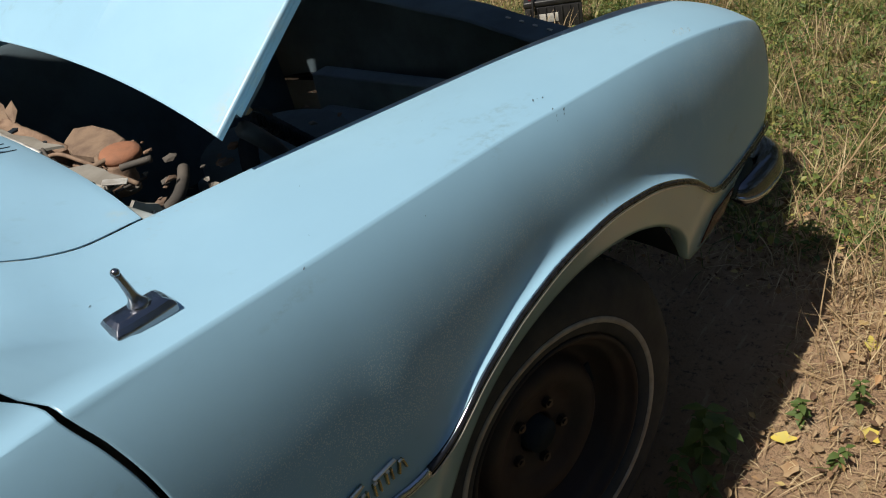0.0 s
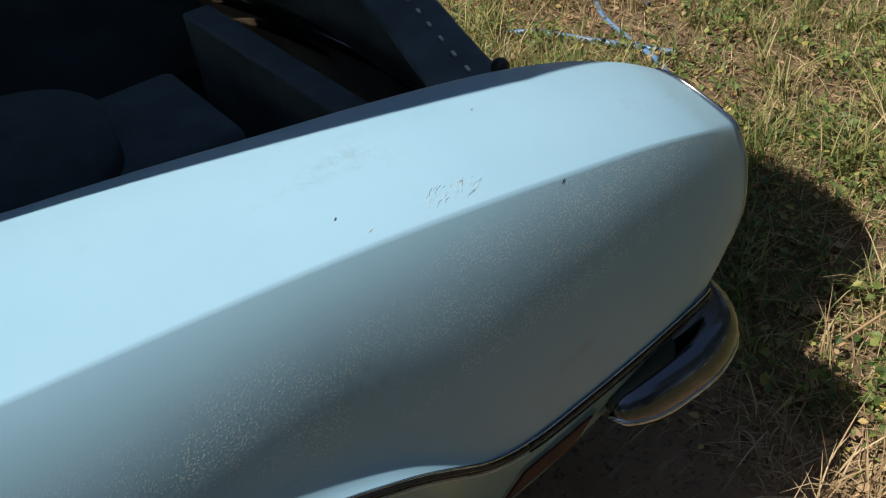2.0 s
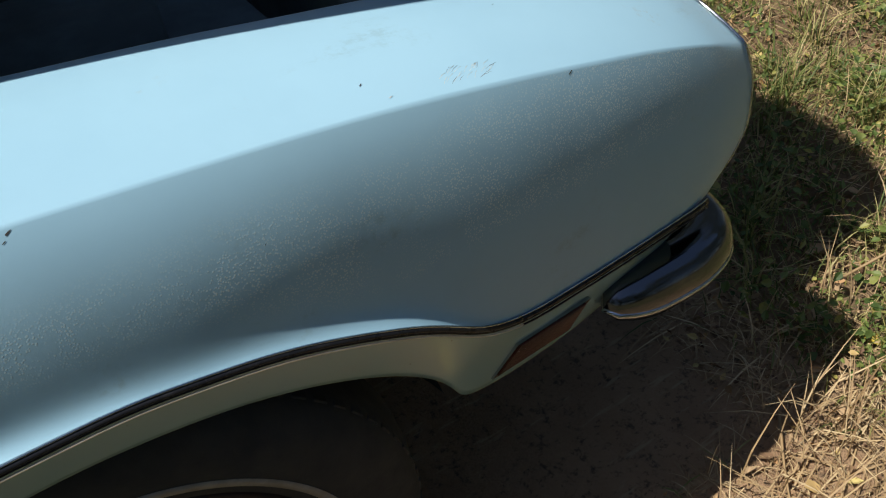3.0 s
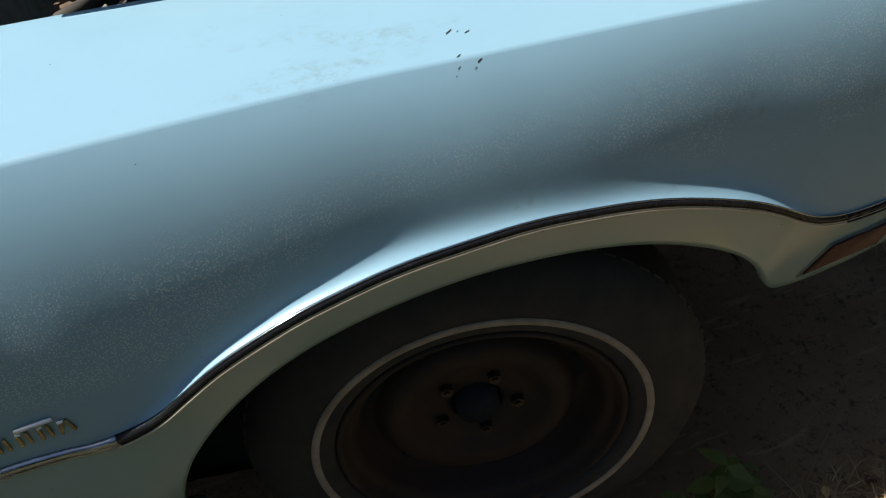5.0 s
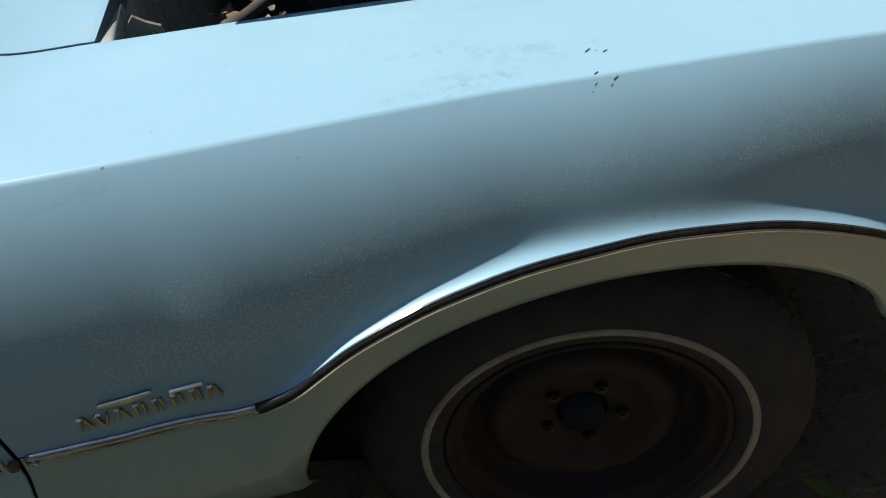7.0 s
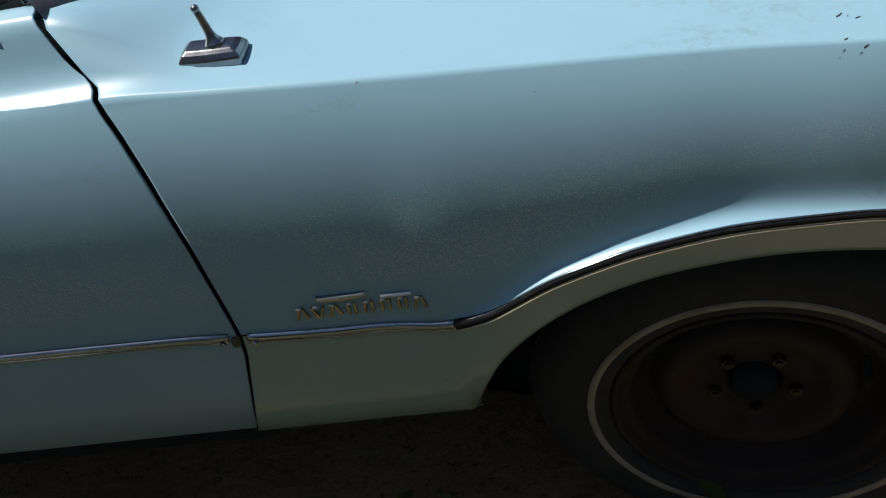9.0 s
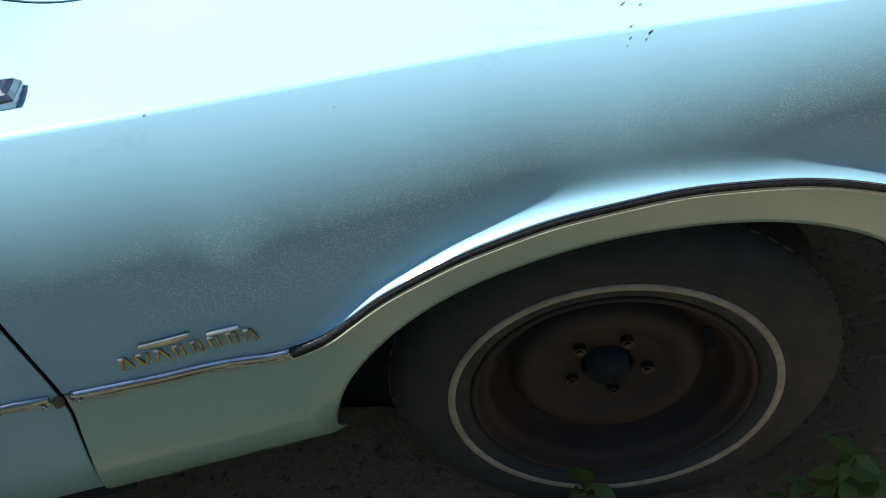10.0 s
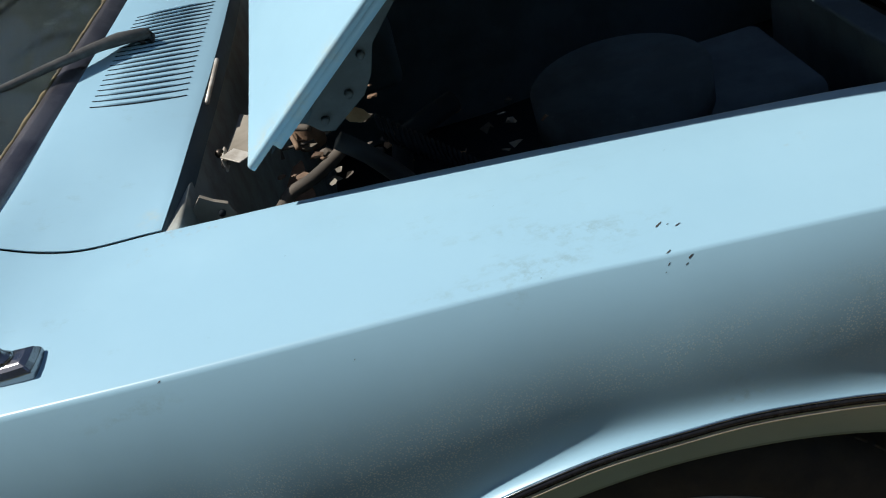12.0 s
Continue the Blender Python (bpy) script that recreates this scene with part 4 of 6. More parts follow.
part("dashboard", grid([[p + Vector((0.10, 0, -0.025)) for p in dash], dash, [p + Vector((-0.22, 0, 0.01)) for p in dash], [p + Vector((-0.26, 0, -0.05)) for p in dash], [p + Vector((-0.24, 0, -0.4)) for p in dash]]), M_DARK, car, "black dashboard")
for y in (0.50, 1.29):
    part("seat_back", box(-1.55, y, 0.80, 0.16, 0.50, 0.55, 0.05, turn=Matrix.Rotation(radians(-15), 4, "Y")), M_SEAT, car, "dark seat back")
part("cabin_floor", box(-1.3, WIDTH / 2, 0.28, 1.2, 1.5, 0.04, 0.005), M_DARK, car)
# Board added out of view to keep leaking sun off the ground.
part("leak_board", box(-0.575, WIDTH / 2, 0.36, 0.36, 1.40, 0.03, 0.005, turn=Matrix.Rotation(radians(28), 4, "Y")), M_DARK, car, "unseen sloping toe board, added to stop a sun leak")
part("rear_bulkhead", box(-1.90, WIDTH / 2, 0.75, 0.03, 1.5, 1.1, 0.005), M_SEAT, car)
part("steering_wheel", tube([Vector((-1.08 + 0.06 * math.cos(a), 1.30 + 0.19 * math.sin(a), 0.98 + 0.17 * math.cos(a))) for a in np.linspace(0, math.tau * 0.995, 33)], 0.012, 8), M_BLACK, car, "thin black steering wheel")

# wipers
for shift in (0.0, 0.62):
    wiper = part("wiper_blade", tube([Vector(p) + Vector((-0.04 * (shift > 0), shift, 0.005 if shift else 0)) for p in ((-0.739, 0.230, 1.044), (-0.728, 0.280, 1.046), (-0.714, 0.335, 1.047), (-0.694, 0.405, 1.048), (-0.674, 0.472, 1.048), (-0.635, 0.512, 1.042))], [0.0035, 0.005, 0.0055, 0.0055, 0.0055, 0.004], 6), M_WIPER, car, "weathered grey wiper blade")
    k = Vector((-0.04 * (shift > 0), shift, 0.0))
    part("arm", sweep([Vector(p) + k for p in ((-0.672, 0.474, 1.054), (-0.630, 0.516, 1.050), (-0.580, 0.566, 1.044), (-0.530, 0.627, 1.033), (-0.503, 0.661, 1.024), (-0.486, 0.678, 1.017), (-0.477, 0.683, 1.011), (-0.470, 0.679, 1.006))], [(0.007, 0.002), (0.004, 0.005), (-0.004, 0.005), (-0.007, 0.002), (-0.007, -0.003), (0.007, -0.003)], lambda i: Vector((1, -0.5, 0)), [(0.8, 0.9), (0.9, 1), (1.15, 1.1), (1.6, 1.5), (2.2, 2.0), (2.3, 2.0), (1.9, 1.9), (0.9, 1.2)]), M_WIPER, wiper, "grey wiper arm")
    part("yoke", box(-0.676 + k.x, 0.474 + k.y, 1.056, 0.012, 0.026, 0.009, 0.003, turn=Matrix.Rotation(radians(30), 4, "Z")), M_ZINC, wiper, "bright wiper clip")
    bm = bmesh.new()
    bmesh.ops.create_cone(bm, cap_ends=True, segments=20, radius1=0.0055, radius2=0.0050, depth=0.022, matrix=Matrix.Translation((-0.487 + k.x, 0.682 + k.y, 1.006)))
    part("pivot", bm, M_WIPER, wiper, "wiper pivot")
bm = bmesh.new()
bmesh.ops.create_cone(bm, cap_ends=True, segments=16, radius1=0.0045, radius2=0.003, depth=0.007, matrix=Matrix.Translation((-0.678, 0.196, 1.019)))
part("washer_nozzle", bm, M_GREY, car, "small washer cap at the glass corner")

# ---- raised hood ----
HOOD_TILT = radians(35)
HOOD_LEN = 1.33
hood_edge = curve([(0.0, 0.0), (0.4, -0.022), (0.65, -0.036), (0.74, -0.030), (0.81, -0.006), (0.87, 0.018), (0.97, 0.050), (1.07, 0.075), (1.18, 0.105), (1.25, 0.15), (1.29, 0.23), (1.33, 0.38)])


def hood_point(a, s, drop=0.0):
    """a: -1 to 1 across, s: metres along from the rear edge."""
    half = 0.641 - hood_edge(s)
    q = a * half
    crown = 0.064 * (1 - abs(a) ** 2)
    rise = 0.018 * math.sin(math.pi * min(1, s / 1.20)) - 0.02 * smooth(1.1, 1.33, s) - drop + crown * (1 - 0.6 * s) + 0.0035 * math.exp(-(((abs(a) - 0.58) / 0.014) ** 2)) * smooth(0.03, 0.10, s)
    back = 0.055 * (1 - abs(a) ** 3) * (1 - s)
    d = Vector((math.cos(HOOD_TILT), 0, math.sin(HOOD_TILT)))
    n = Vector((-math.sin(HOOD_TILT), 0, math.cos(HOOD_TILT)))
    return Vector((-0.319, 0.895 + q, 0.976)) + d * (s + back) + n * rise


acr = sorted([-1.0, 1.0] + [-1 + 2 * (i / 48) for i in range(1, 48)] + [k * a for k in (-1, 1) for a in (0.972, 0.984, 0.992, 0.997, 0.552, 0.566, 0.580, 0.594, 0.608)])
hood_s = [0, 0.004, 0.02, 0.05] + [0.1 + 0.05 * k for k in range(20)] + [1.10, 1.15, 1.20, 1.24, 1.27, 1.29, 1.31, HOOD_LEN]
rows = []
for s in hood_s:
    row = [hood_point(-0.985, s, 0.008), hood_point(-1.0, s, 0.007), hood_point(-1.0, s, 0.002)]
    row += [hood_point(a * 0.998, s) for a in acr]
    row += [hood_point(1.0, s, 0.002), hood_point(1.0, s, 0.007), hood_point(0.985, s, 0.008)]
    rows.append(row)
hood = part("hood", grid(rows), M_PAINT, car, "raised pale blue hood with a rusty rear corner")
thicken(hood, 0.0015, 0.0)
under = [[hood_point(a * 0.97, s, 0.020) for a in np.linspace(-1, 1, 33)] for s in np.linspace(0.012, 1.28, 24)]
part("hood_liner", grid(under), M_LINER, hood, "dark blue underside of the hood")
for s0, s1, a0, a1 in ((0.05, 0.05, -0.93, 0.93), (0.55, 0.55, -0.9, 0.9), (1.05, 1.05, -0.9, 0.9), (0.05, 1.05, -0.9, -0.86), (0.05, 1.05, 0.9, 0.86), (0.05, 1.05, -0.3, -0.2), (0.05, 1.05, 0.3, 0.2)):
    path = [hood_point(a0 + (a1 - a0) * k / 16, s0 + (s1 - s0) * k / 16, 0.028) for k in range(17)]
    part("hood_brace", tube(path, 0.016, 6), M_LINER, hood)
for a in (-1, 1):
    side_rows = [[hood_point(a * w, s, drop) for s in np.linspace(0.035, 1.05, 40)] for w, drop in ((0.9985, 0.0075), (0.9975, 0.017), (0.972, 0.018))]
    flange = part("hood_flange", grid(side_rows), M_PAINT, hood, "folded blue side flange of the hood")
    thicken(flange, 0.0012, 0.0)
# hood hinges
for flip in (False, True):
    y0, y1 = (0.315, 0.321) if not flip else (WIDTH - 0.321, WIDTH - 0.315)
    out = [(-0.275, 0.985), (-0.256, 0.972), (-0.245, 0.960), (-0.232, 0.957), (-0.216, 0.968), (-0.190, 0.985), (-0.176, 1.005), (-0.165, 1.035), (-0.130, 1.070), (-0.06, 1.11), (-0.05, 1.13), (-0.10, 1.115), (-0.20, 1.045), (-0.25, 1.005)]
    hinge = part("hood_hinge", plate(out, y0, y1), M_HINGE, car, "stamped hood hinge plate with bolts", False)
    for x, z in ((-0.238, 0.972), (-0.205, 0.992), (-0.18, 1.028)):
        bm = bmesh.new()
        bmesh.ops.create_cone(bm, cap_ends=True, segments=10, radius1=0.005, radius2=0.004, depth=0.005, matrix=Matrix.Translation((x, y0 - 0.003 if not flip else y1 + 0.003, z)) @ Matrix.Rotation(radians(90), 4, "X"))
        part("bolt", bm, M_HINGE, hinge)
    arm = through_points([(-0.235, (y0 + y1) / 2 + 0.008, 0.94), (-0.20, (y0 + y1) / 2 + 0.008, 0.90), (-0.16, (y0 + y1) / 2 + 0.01, 0.82), (-0.15, (y0 + y1) / 2 + 0.01, 0.74)], 12)
    part("hinge_arm", tube(arm, 0.012, 6), M_BAY, hinge, "dark hinge arm")
    spring = [Vector((-0.19 + 0.10 * k / 140, (y0 + y1) / 2 + 0.03 + 0.014 * math.cos(k * 0.9), 0.93 - 0.10 * k / 140 + 0.014 * math.sin(k * 0.9))) for k in range(141)]
    part("hinge_spring", tube(spring, 0.0025, 5), M_DARK, hinge, "coil spring")

# ---- engine bay ----
# Dark box added only to keep a sun patch out of the bay.
part("sun_patch_cover", box(-0.29, 1.30, 0.74, 0.24, 0.34, 0.22, 0.02), M_BAYDARK, car, "dark box added to cover a sun patch in the bay")
part("firewall", box(-0.425, WIDTH / 2, 0.62, 0.02, 1.40, 0.62, 0.004), M_RAIL, car, "slate-blue firewall behind the engine")


def slab(outline, thick, bevel=0.0015, bm=None):
    """A bent plate: an outline of points with a thickness downwards."""
    own = bm or bmesh.new()
    a = [own.verts.new(p) for p in outline]
    b = [own.verts.new((p[0], p[1], p[2] - thick)) for p in outline]
    own.faces.new(a)
    own.faces.new(b[::-1])
    for k in range(len(a)):
        m = (k + 1) % len(a)
        own.faces.new((a[k], b[k], b[m], a[m]))
    if bevel:
        bmesh.ops.bevel(own, geom=own.edges[:], offset=bevel, segments=1, affect="EDGES")
    return own


def ragged(p, q, n, size, seed):
    """Points from p to q that wander a little."""
    p, q = Vector(p), Vector(q)
    return [p.lerp(q, k / (n - 1)) + Vector((noise.noise((k * 0.9, seed, 1)), 0.4 * noise.noise((k * 1.1, seed, 5)), 0.5 * noise.noise((k * 0.7, seed, 9)))) * size for k in range(n)]


# ledge below the cowl in two plates, with a broken gap between them
far_plate = ragged((-0.357, 0.680, 0.911), (-0.350, 1.40, 0.912), 16, 0.004, 1.0) + ragged((-0.318, 1.40, 0.912), (-0.322, 0.632, 0.911), 18, 0.006, 2.0)
part("firewall_shelf", slab([tuple(p) for p in far_plate], 0.004, 0), M_GREY, car, "dusty grey ledge below the cowl", False)
near_plate = ragged((-0.392, 0.424, 0.910), (-0.374, 0.556, 0.912), 6, 0.003, 3.0) + ragged((-0.345, 0.525, 0.912), (-0.352, 0.425, 0.911), 6, 0.005, 4.0)
part("firewall_shelf", slab([tuple(p) for p in near_plate], 0.004, 0), M_GREY, car, "dusty grey ledge below the cowl", False)
# rusted duct beside the ledge
duct_line = [Vector((-0.306 + 0.055 * u + 0.002 * noise.noise((u * 9, 2, 2)), 0.690 + 0.46 * u, 0.874 + 0.003 * noise.noise((u * 7, 1, 1)))) for u in np.linspace(0, 1, 24)]
duct = part("rusted_duct", sweep(duct_line, [(0.020, -0.020), (0.020, 0.008), (0.017, 0.014), (0.010, 0.016), (0.006, 0.010), (-0.008, 0.011), (-0.014, 0.017), (-0.020, 0.012), (-0.021, -0.020)], lambda i: Vector((1, 0, 0)), [(1 + 0.10 * noise.noise((i * 0.8, 3, 0)), 1 + 0.15 * noise.noise((i * 0.6, 7, 0))) for i in range(24)]), M_TANRUST, car, "tan rusted sheet-metal duct")
for k, w in ((3, 0.010), (9, 0.014), (17, 0.012)):
    part("opening", box(duct_line[k].x, duct_line[k].y, duct_line[k].z + 0.0115, 0.020, w, 0.004, 0.0015, turn=Matrix.Rotation(0.35, 4, "Z")), M_DARK, duct, "dark opening in the duct")
for a, b, c in (((-0.275, 0.955, 0.885), (-0.243, 1.005, 0.915), (-0.262, 0.92, 0.890)), ((-0.265, 0.915, 0.885), (-0.240, 0.935, 0.912), (-0.272, 0.885, 0.888))):
    part("torn_fin", slab([a, tuple((Vector(a) + Vector(b)) * 0.5 + Vector((-0.008, 0.004, 0.004))), b, tuple((Vector(b) + Vector(c)) * 0.5 + Vector((0.008, 0, 0))), c], 0.002, 0), M_BROWN, duct, "bent metal fin", False)
for flip in (False, True):
    apron = [[mirror((x, inner_y(x) + dy, inner_z(x) + dz), flip) for x in np.linspace(-0.43, 0.78, 25)] for dy, dz in ((0.010, -0.03), (0.035, -0.05), (0.06, -0.12), (0.085, -0.30), (0.10, -0.55))]
    part("inner_fender", grid(apron), M_BAYDARK, car, "dark inner fender wall")
    # Rear wall carried low to stand for the deep shade behind the tyre.
    well = [[mirror((r * math.cos(a), max(0.035, sill_y(0.30 + r * math.sin(a)) + 0.035 if a > 1.57 else 0.0) * (1 - k / 6) + 0.32 * k / 6, 0.30 + r * math.sin(a)), flip) for a in np.linspace(0.42, math.pi + 0.62, 39)] for k, r in enumerate((0.392, 0.40, 0.405, 0.40, 0.39, 0.37, 0.05))]
    part("wheel_well", grid(well), M_DARK, car, "black wheel well")
rail_line = through_points([(0.10, 1.50, 0.886), (0.362, 1.50, 0.858), (0.62, 1.50, 0.801), (0.80, 1.50, 0.758), (0.915, 1.50, 0.730)], 40)
rail = part("inner_rail", grid([[p + Vector((0, dy, dz)) for p in rail_line] for dy, dz in ((0.0, -0.03), (0.0, -0.002), (0.003, 0.0), (0.045, 0.003), (0.075, -0.012))]), M_RAIL, car, "dusty grey inner rail of the far fender")
thicken(rail, 0.002, 0.0)
for k in (12, 20, 29):
    at = rail_line[k]
    bm = bmesh.new()
    bmesh.ops.create_cone(bm, cap_ends=True, segments=6, radius1=0.009, radius2=0.008, depth=0.012, matrix=Matrix.Translation(at + Vector((0, 0.02, 0.006))))
    part("bolt", bm, M_HOSE, rail, "rusty bolt", False)
part("bay_floor", box(0.19, WIDTH / 2, 0.34, 1.26, 1.16, 0.02, 0.004), M_DARK, car)
header = through_points([(0.738, 0.165, 0.700), (0.742, 0.255, 0.700), (0.750, 0.33, 0.699), (0.764, 0.40, 0.699), (0.803, 0.53, 0.702), (0.838, 0.64, 0.706), (0.862, 0.77, 0.722), (0.868, 0.895, 0.734), (0.876, 1.02, 0.748), (0.884, 1.16, 0.756), (0.880, 1.30, 0.756), (0.862, 1.41, 0.757), (0.82, 1.52, 0.745), (0.76, 1.62, 0.70)], 61)
support = [[p + Vector((dx, 0, dz)) for p in header] for dx, dz in ((-0.10, -0.012), (-0.098, -0.008), (-0.09, -0.006), (-0.02, -0.001), (-0.004, 0.0), (0.004, -0.006), (0.010, -0.03), (0.012, -0.45))]
panel = part("front_header", grid(support), M_BAYDARK, car, "black front panel of the engine bay")
for i, y in enumerate((0.425, 0.472, 0.520, 0.568, 0.616, 0.662)):
    k = min(header, key=lambda p: abs(p.y - y))
    part("clip", box(k.x - 0.036, y, k.z + 0.0005, 0.005, 0.015, 0.003, 0.0008, turn=Matrix.Rotation(radians(-20), 4, "Z")), M_PAIL, panel, "small pale seal clip")
bm = bmesh.new()
bmesh.ops.create_uvsphere(bm, u_segments=14, v_segments=10, radius=0.013, matrix=Matrix.Translation((0.755, 0.385, 0.706)))
part("rubber_stop", bm, M_BLACK, panel, "black rubber hood stop")
part("radiator", box(0.66, WIDTH / 2, 0.44, 0.06, 0.62, 0.30, 0.006), M_BAYDARK, car, "black radiator")
block = part("engine_block", box(0.31, WIDTH / 2, 0.45, 0.44, 0.30, 0.24, 0.02), M_BAYDARK, car, "dark engine block in the bay")
bm = bmesh.new()
bmesh.ops.create_cone(bm, cap_ends=True, segments=40, radius1=0.16, radius2=0.16, depth=0.09, matrix=Matrix.Translation((0.20, 0.86, 0.60)))
bmesh.ops.bevel(bm, geom=bm.edges[:], offset=0.006, segments=2, affect="EDGES")
part("air_cleaner", bm, M_BAYDARK, car, "black round air cleaner")
can = revolve([(0.0, 0.0), (0.020, 0.0005), (0.027, 0.003), (0.0295, 0.008), (0.0290, 0.013), (0.024, 0.015), (0.0, 0.015)], 32)
bmesh.ops.rotate(can, cent=(0, 0, 0), matrix=Matrix.Rotation(radians(-84), 3, "X"), verts=can.verts)
bmesh.ops.translate(can, vec=(-0.286, 0.549, 0.903), verts=can.verts)
part("rusty_canister", can, M_RUST, car, "orange rusted round cap")
can = revolve([(0.0, 0.0), (0.020, 0.0), (0.0215, 0.003), (0.0205, 0.020), (0.022, 0.024), (0.020, 0.045), (0.0, 0.045)], 24)
bmesh.ops.rotate(can, cent=(0, 0, 0), matrix=Matrix.Rotation(radians(-90), 3, "X"), verts=can.verts)
bmesh.ops.translate(can, vec=(-0.298, 0.545, 0.888), verts=can.verts)
part("canister_body", can, M_TANRUST, car, "pale rusted body under the cap")
part("rusty_cover", slab([(-0.284, 0.712, 0.888), (-0.250, 0.738, 0.892), (-0.234, 0.700, 0.896), (-0.238, 0.640, 0.898), (-0.250, 0.590, 0.896), (-0.275, 0.584, 0.893), (-0.297, 0.604, 0.888), (-0.301, 0.660, 0.886)], 0.014, 0.003), M_BROWN, car, "brown rusted cover", False)
rng = random.Random(21)
for a, b, r, m in (((-0.340, 0.555, 0.893), (-0.290, 0.541, 0.897), 0.0042, M_BROWN), ((-0.314, 0.508, 0.893), (-0.283, 0.478, 0.897), 0.0050, M_HOSE), ((-0.330, 0.600, 0.890), (-0.318, 0.540, 0.886), 0.0040, M_TANRUST), ((-0.322, 0.530, 0.885), (-0.309, 0.487, 0.870), 0.0035, M_BROWN), ((-0.300, 0.590, 0.888), (-0.318, 0.560, 0.880), 0.0055, M_BROWN)):
    a, b = Vector(a), Vector(b)
    mid = a.lerp(b, 0.5) + Vector((0.002 * rng.uniform(-1, 1), 0, 0.003 * rng.uniform(-1, 1)))
    part("linkage_rod", tube(through_points([a, mid, b], 8), r, 8), m, car, "rusty linkage rod")
bent = part("thin_rod", tube([Vector(q) for q in ((-0.335, 0.500, 0.856), (-0.334, 0.507, 0.867), (-0.312, 0.503, 0.867), (-0.288, 0.499, 0.868))], 0.0024, 6), M_HOSE, car, "thin bent rod")
for k, pts in enumerate((((-0.362, 0.672, 0.905), (-0.352, 0.650, 0.912), (-0.346, 0.625, 0.906), (-0.352, 0.598, 0.900)), ((-0.334, 0.668, 0.900), (-0.344, 0.645, 0.914), (-0.352, 0.615, 0.905), (-0.340, 0.590, 0.890)), ((-0.356, 0.640, 0.903), (-0.342, 0.612, 0.911), (-0.330, 0.575, 0.900), (-0.322, 0.545, 0.890)))):
    part("loose_wire", tube(through_points(pts, 14), 0.0020 + 0.0006 * k, 6), (M_BLACK, M_HOSE, M_TANRUST)[k], car, "loose wire behind the ledge")
part("wire_clip", box(-0.357, 0.650, 0.912, 0.010, 0.016, 0.005, 0.0015, turn=Matrix.Rotation(0.5, 4, "Z")), M_PAIL, car, "pale wire clip")
for i in range(46):
    u = rng.random()
    x, y = -0.345 + 0.075 * rng.random() + 0.03 * u, 0.43 + 0.55 * u
    if i % 2:
        x, y = -0.30 + 0.12 * rng.random(), 0.42 + 0.26 * rng.random()
    z = 0.848 + 0.025 * rng.random()
    w = 0.004 + 0.008 * rng.random()
    bm = bmesh.new()
    bmesh.ops.create_icosphere(bm, subdivisions=1, radius=w)
    for v in bm.verts:
        v.co = Vector((v.co.x * 1.2, v.co.y * 0.8, v.co.z * 0.5)) * rng.uniform(0.6, 1.2) + Vector((x, y, z))
    part("debris_lump", bm, (M_BROWN, M_TANRUST, M_GREY, M_HOSE)[i % 4], car, smooth=False)
part("heater_hose", tube(through_points([(-0.345, 0.405, 0.835), (-0.323, 0.416, 0.850), (-0.300, 0.424, 0.853), (-0.264, 0.454, 0.858), (-0.243, 0.478, 0.862)], 20), 0.0085, 12), M_HOSE, car, "grey-brown rubber heater hose")
part("heater_hose", tube(through_points([(-0.19, 0.39, 0.70), (-0.19, 0.40, 0.80), (-0.17, 0.42, 0.87), (-0.10, 0.46, 0.88)], 20), 0.014, 10), M_DARK, car, "black rubber hose")
bracket = part("zinc_bracket", box(-0.369, 0.424, 0.9155, 0.030, 0.026, 0.002, 0.0008, turn=Matrix.Rotation(radians(15), 4, "Y") @ Matrix.Rotation(radians(-35), 4, "Z")), M_ZINC, car, "bright zinc bracket", False)
part("bracket_leg", box(-0.386, 0.436, 0.910, 0.003, 0.034, 0.018, 0.0008), M_ZINC, bracket)
bm = bmesh.new()
bmesh.ops.create_icosphere(bm, subdivisions=2, radius=0.006, matrix=Matrix.Translation((-0.391, 0.440, 0.918)))
part("bracket_bolt", bm, M_NUT, bracket)
part("bent_tab", slab([(-0.347, 0.438, 0.822), (-0.304, 0.446, 0.816), (-0.308, 0.472, 0.832), (-0.314, 0.505, 0.846), (-0.328, 0.498, 0.842), (-0.337, 0.470, 0.836)], 0.004, 0.001), M_TANRUST, car, "tan rusted upright tab", False)
part("corner_gusset", plate([(-0.425, 0.88), (-0.368, 0.88), (-0.376, 0.908), (-0.390, 0.916), (-0.402, 0.926), (-0.416, 0.912)], 0.326, 0.332), M_GREY, car, "grey corner gusset with a hole", False)
bm = bmesh.new()
bmesh.ops.create_cone(bm, cap_ends=True, segments=14, radius1=0.004, radius2=0.004, depth=0.004, matrix=Matrix.Translation((-0.386, 0.3245, 0.900)) @ Matrix.Rotation(radians(90), 4, "X"))
part("gusset_hole", bm, M_DARK, car)
pen = [Vector((-0.403, 0.520, 0.964)), Vector((-0.400, 0.58, 0.968)), Vector((-0.397, 0.645, 0.972))]
part("cable_ferrule", tube([p + Vector((0.004, 0, -0.010)) for p in pen], 0.0030, 8), M_ZINC, car, "bright metal ferrule by the cowl edge")
for i in range(22):
    x, y = -0.30 + 0.30 * rng.random(), 0.34 + 0.12 * rng.random()
    z = 0.80 + 0.07 * rng.random()
    s = 0.005 + 0.007 * rng.random()
    bm = bmesh.new()
    vs = [bm.verts.new((x + s * math.cos(a) * rng.uniform(0.5, 1), y + s * math.sin(a) * rng.uniform(0.4, 1), z + s * rng.uniform(-0.4, 0.4))) for a in np.linspace(0, math.tau, 7)[:-1]]
    bm.faces.new(vs)
    part("debris_leaf", bm, (M_GREY, M_BROWN, M_HOSE)[i % 3], car, smooth=False)

bm = bmesh.new()
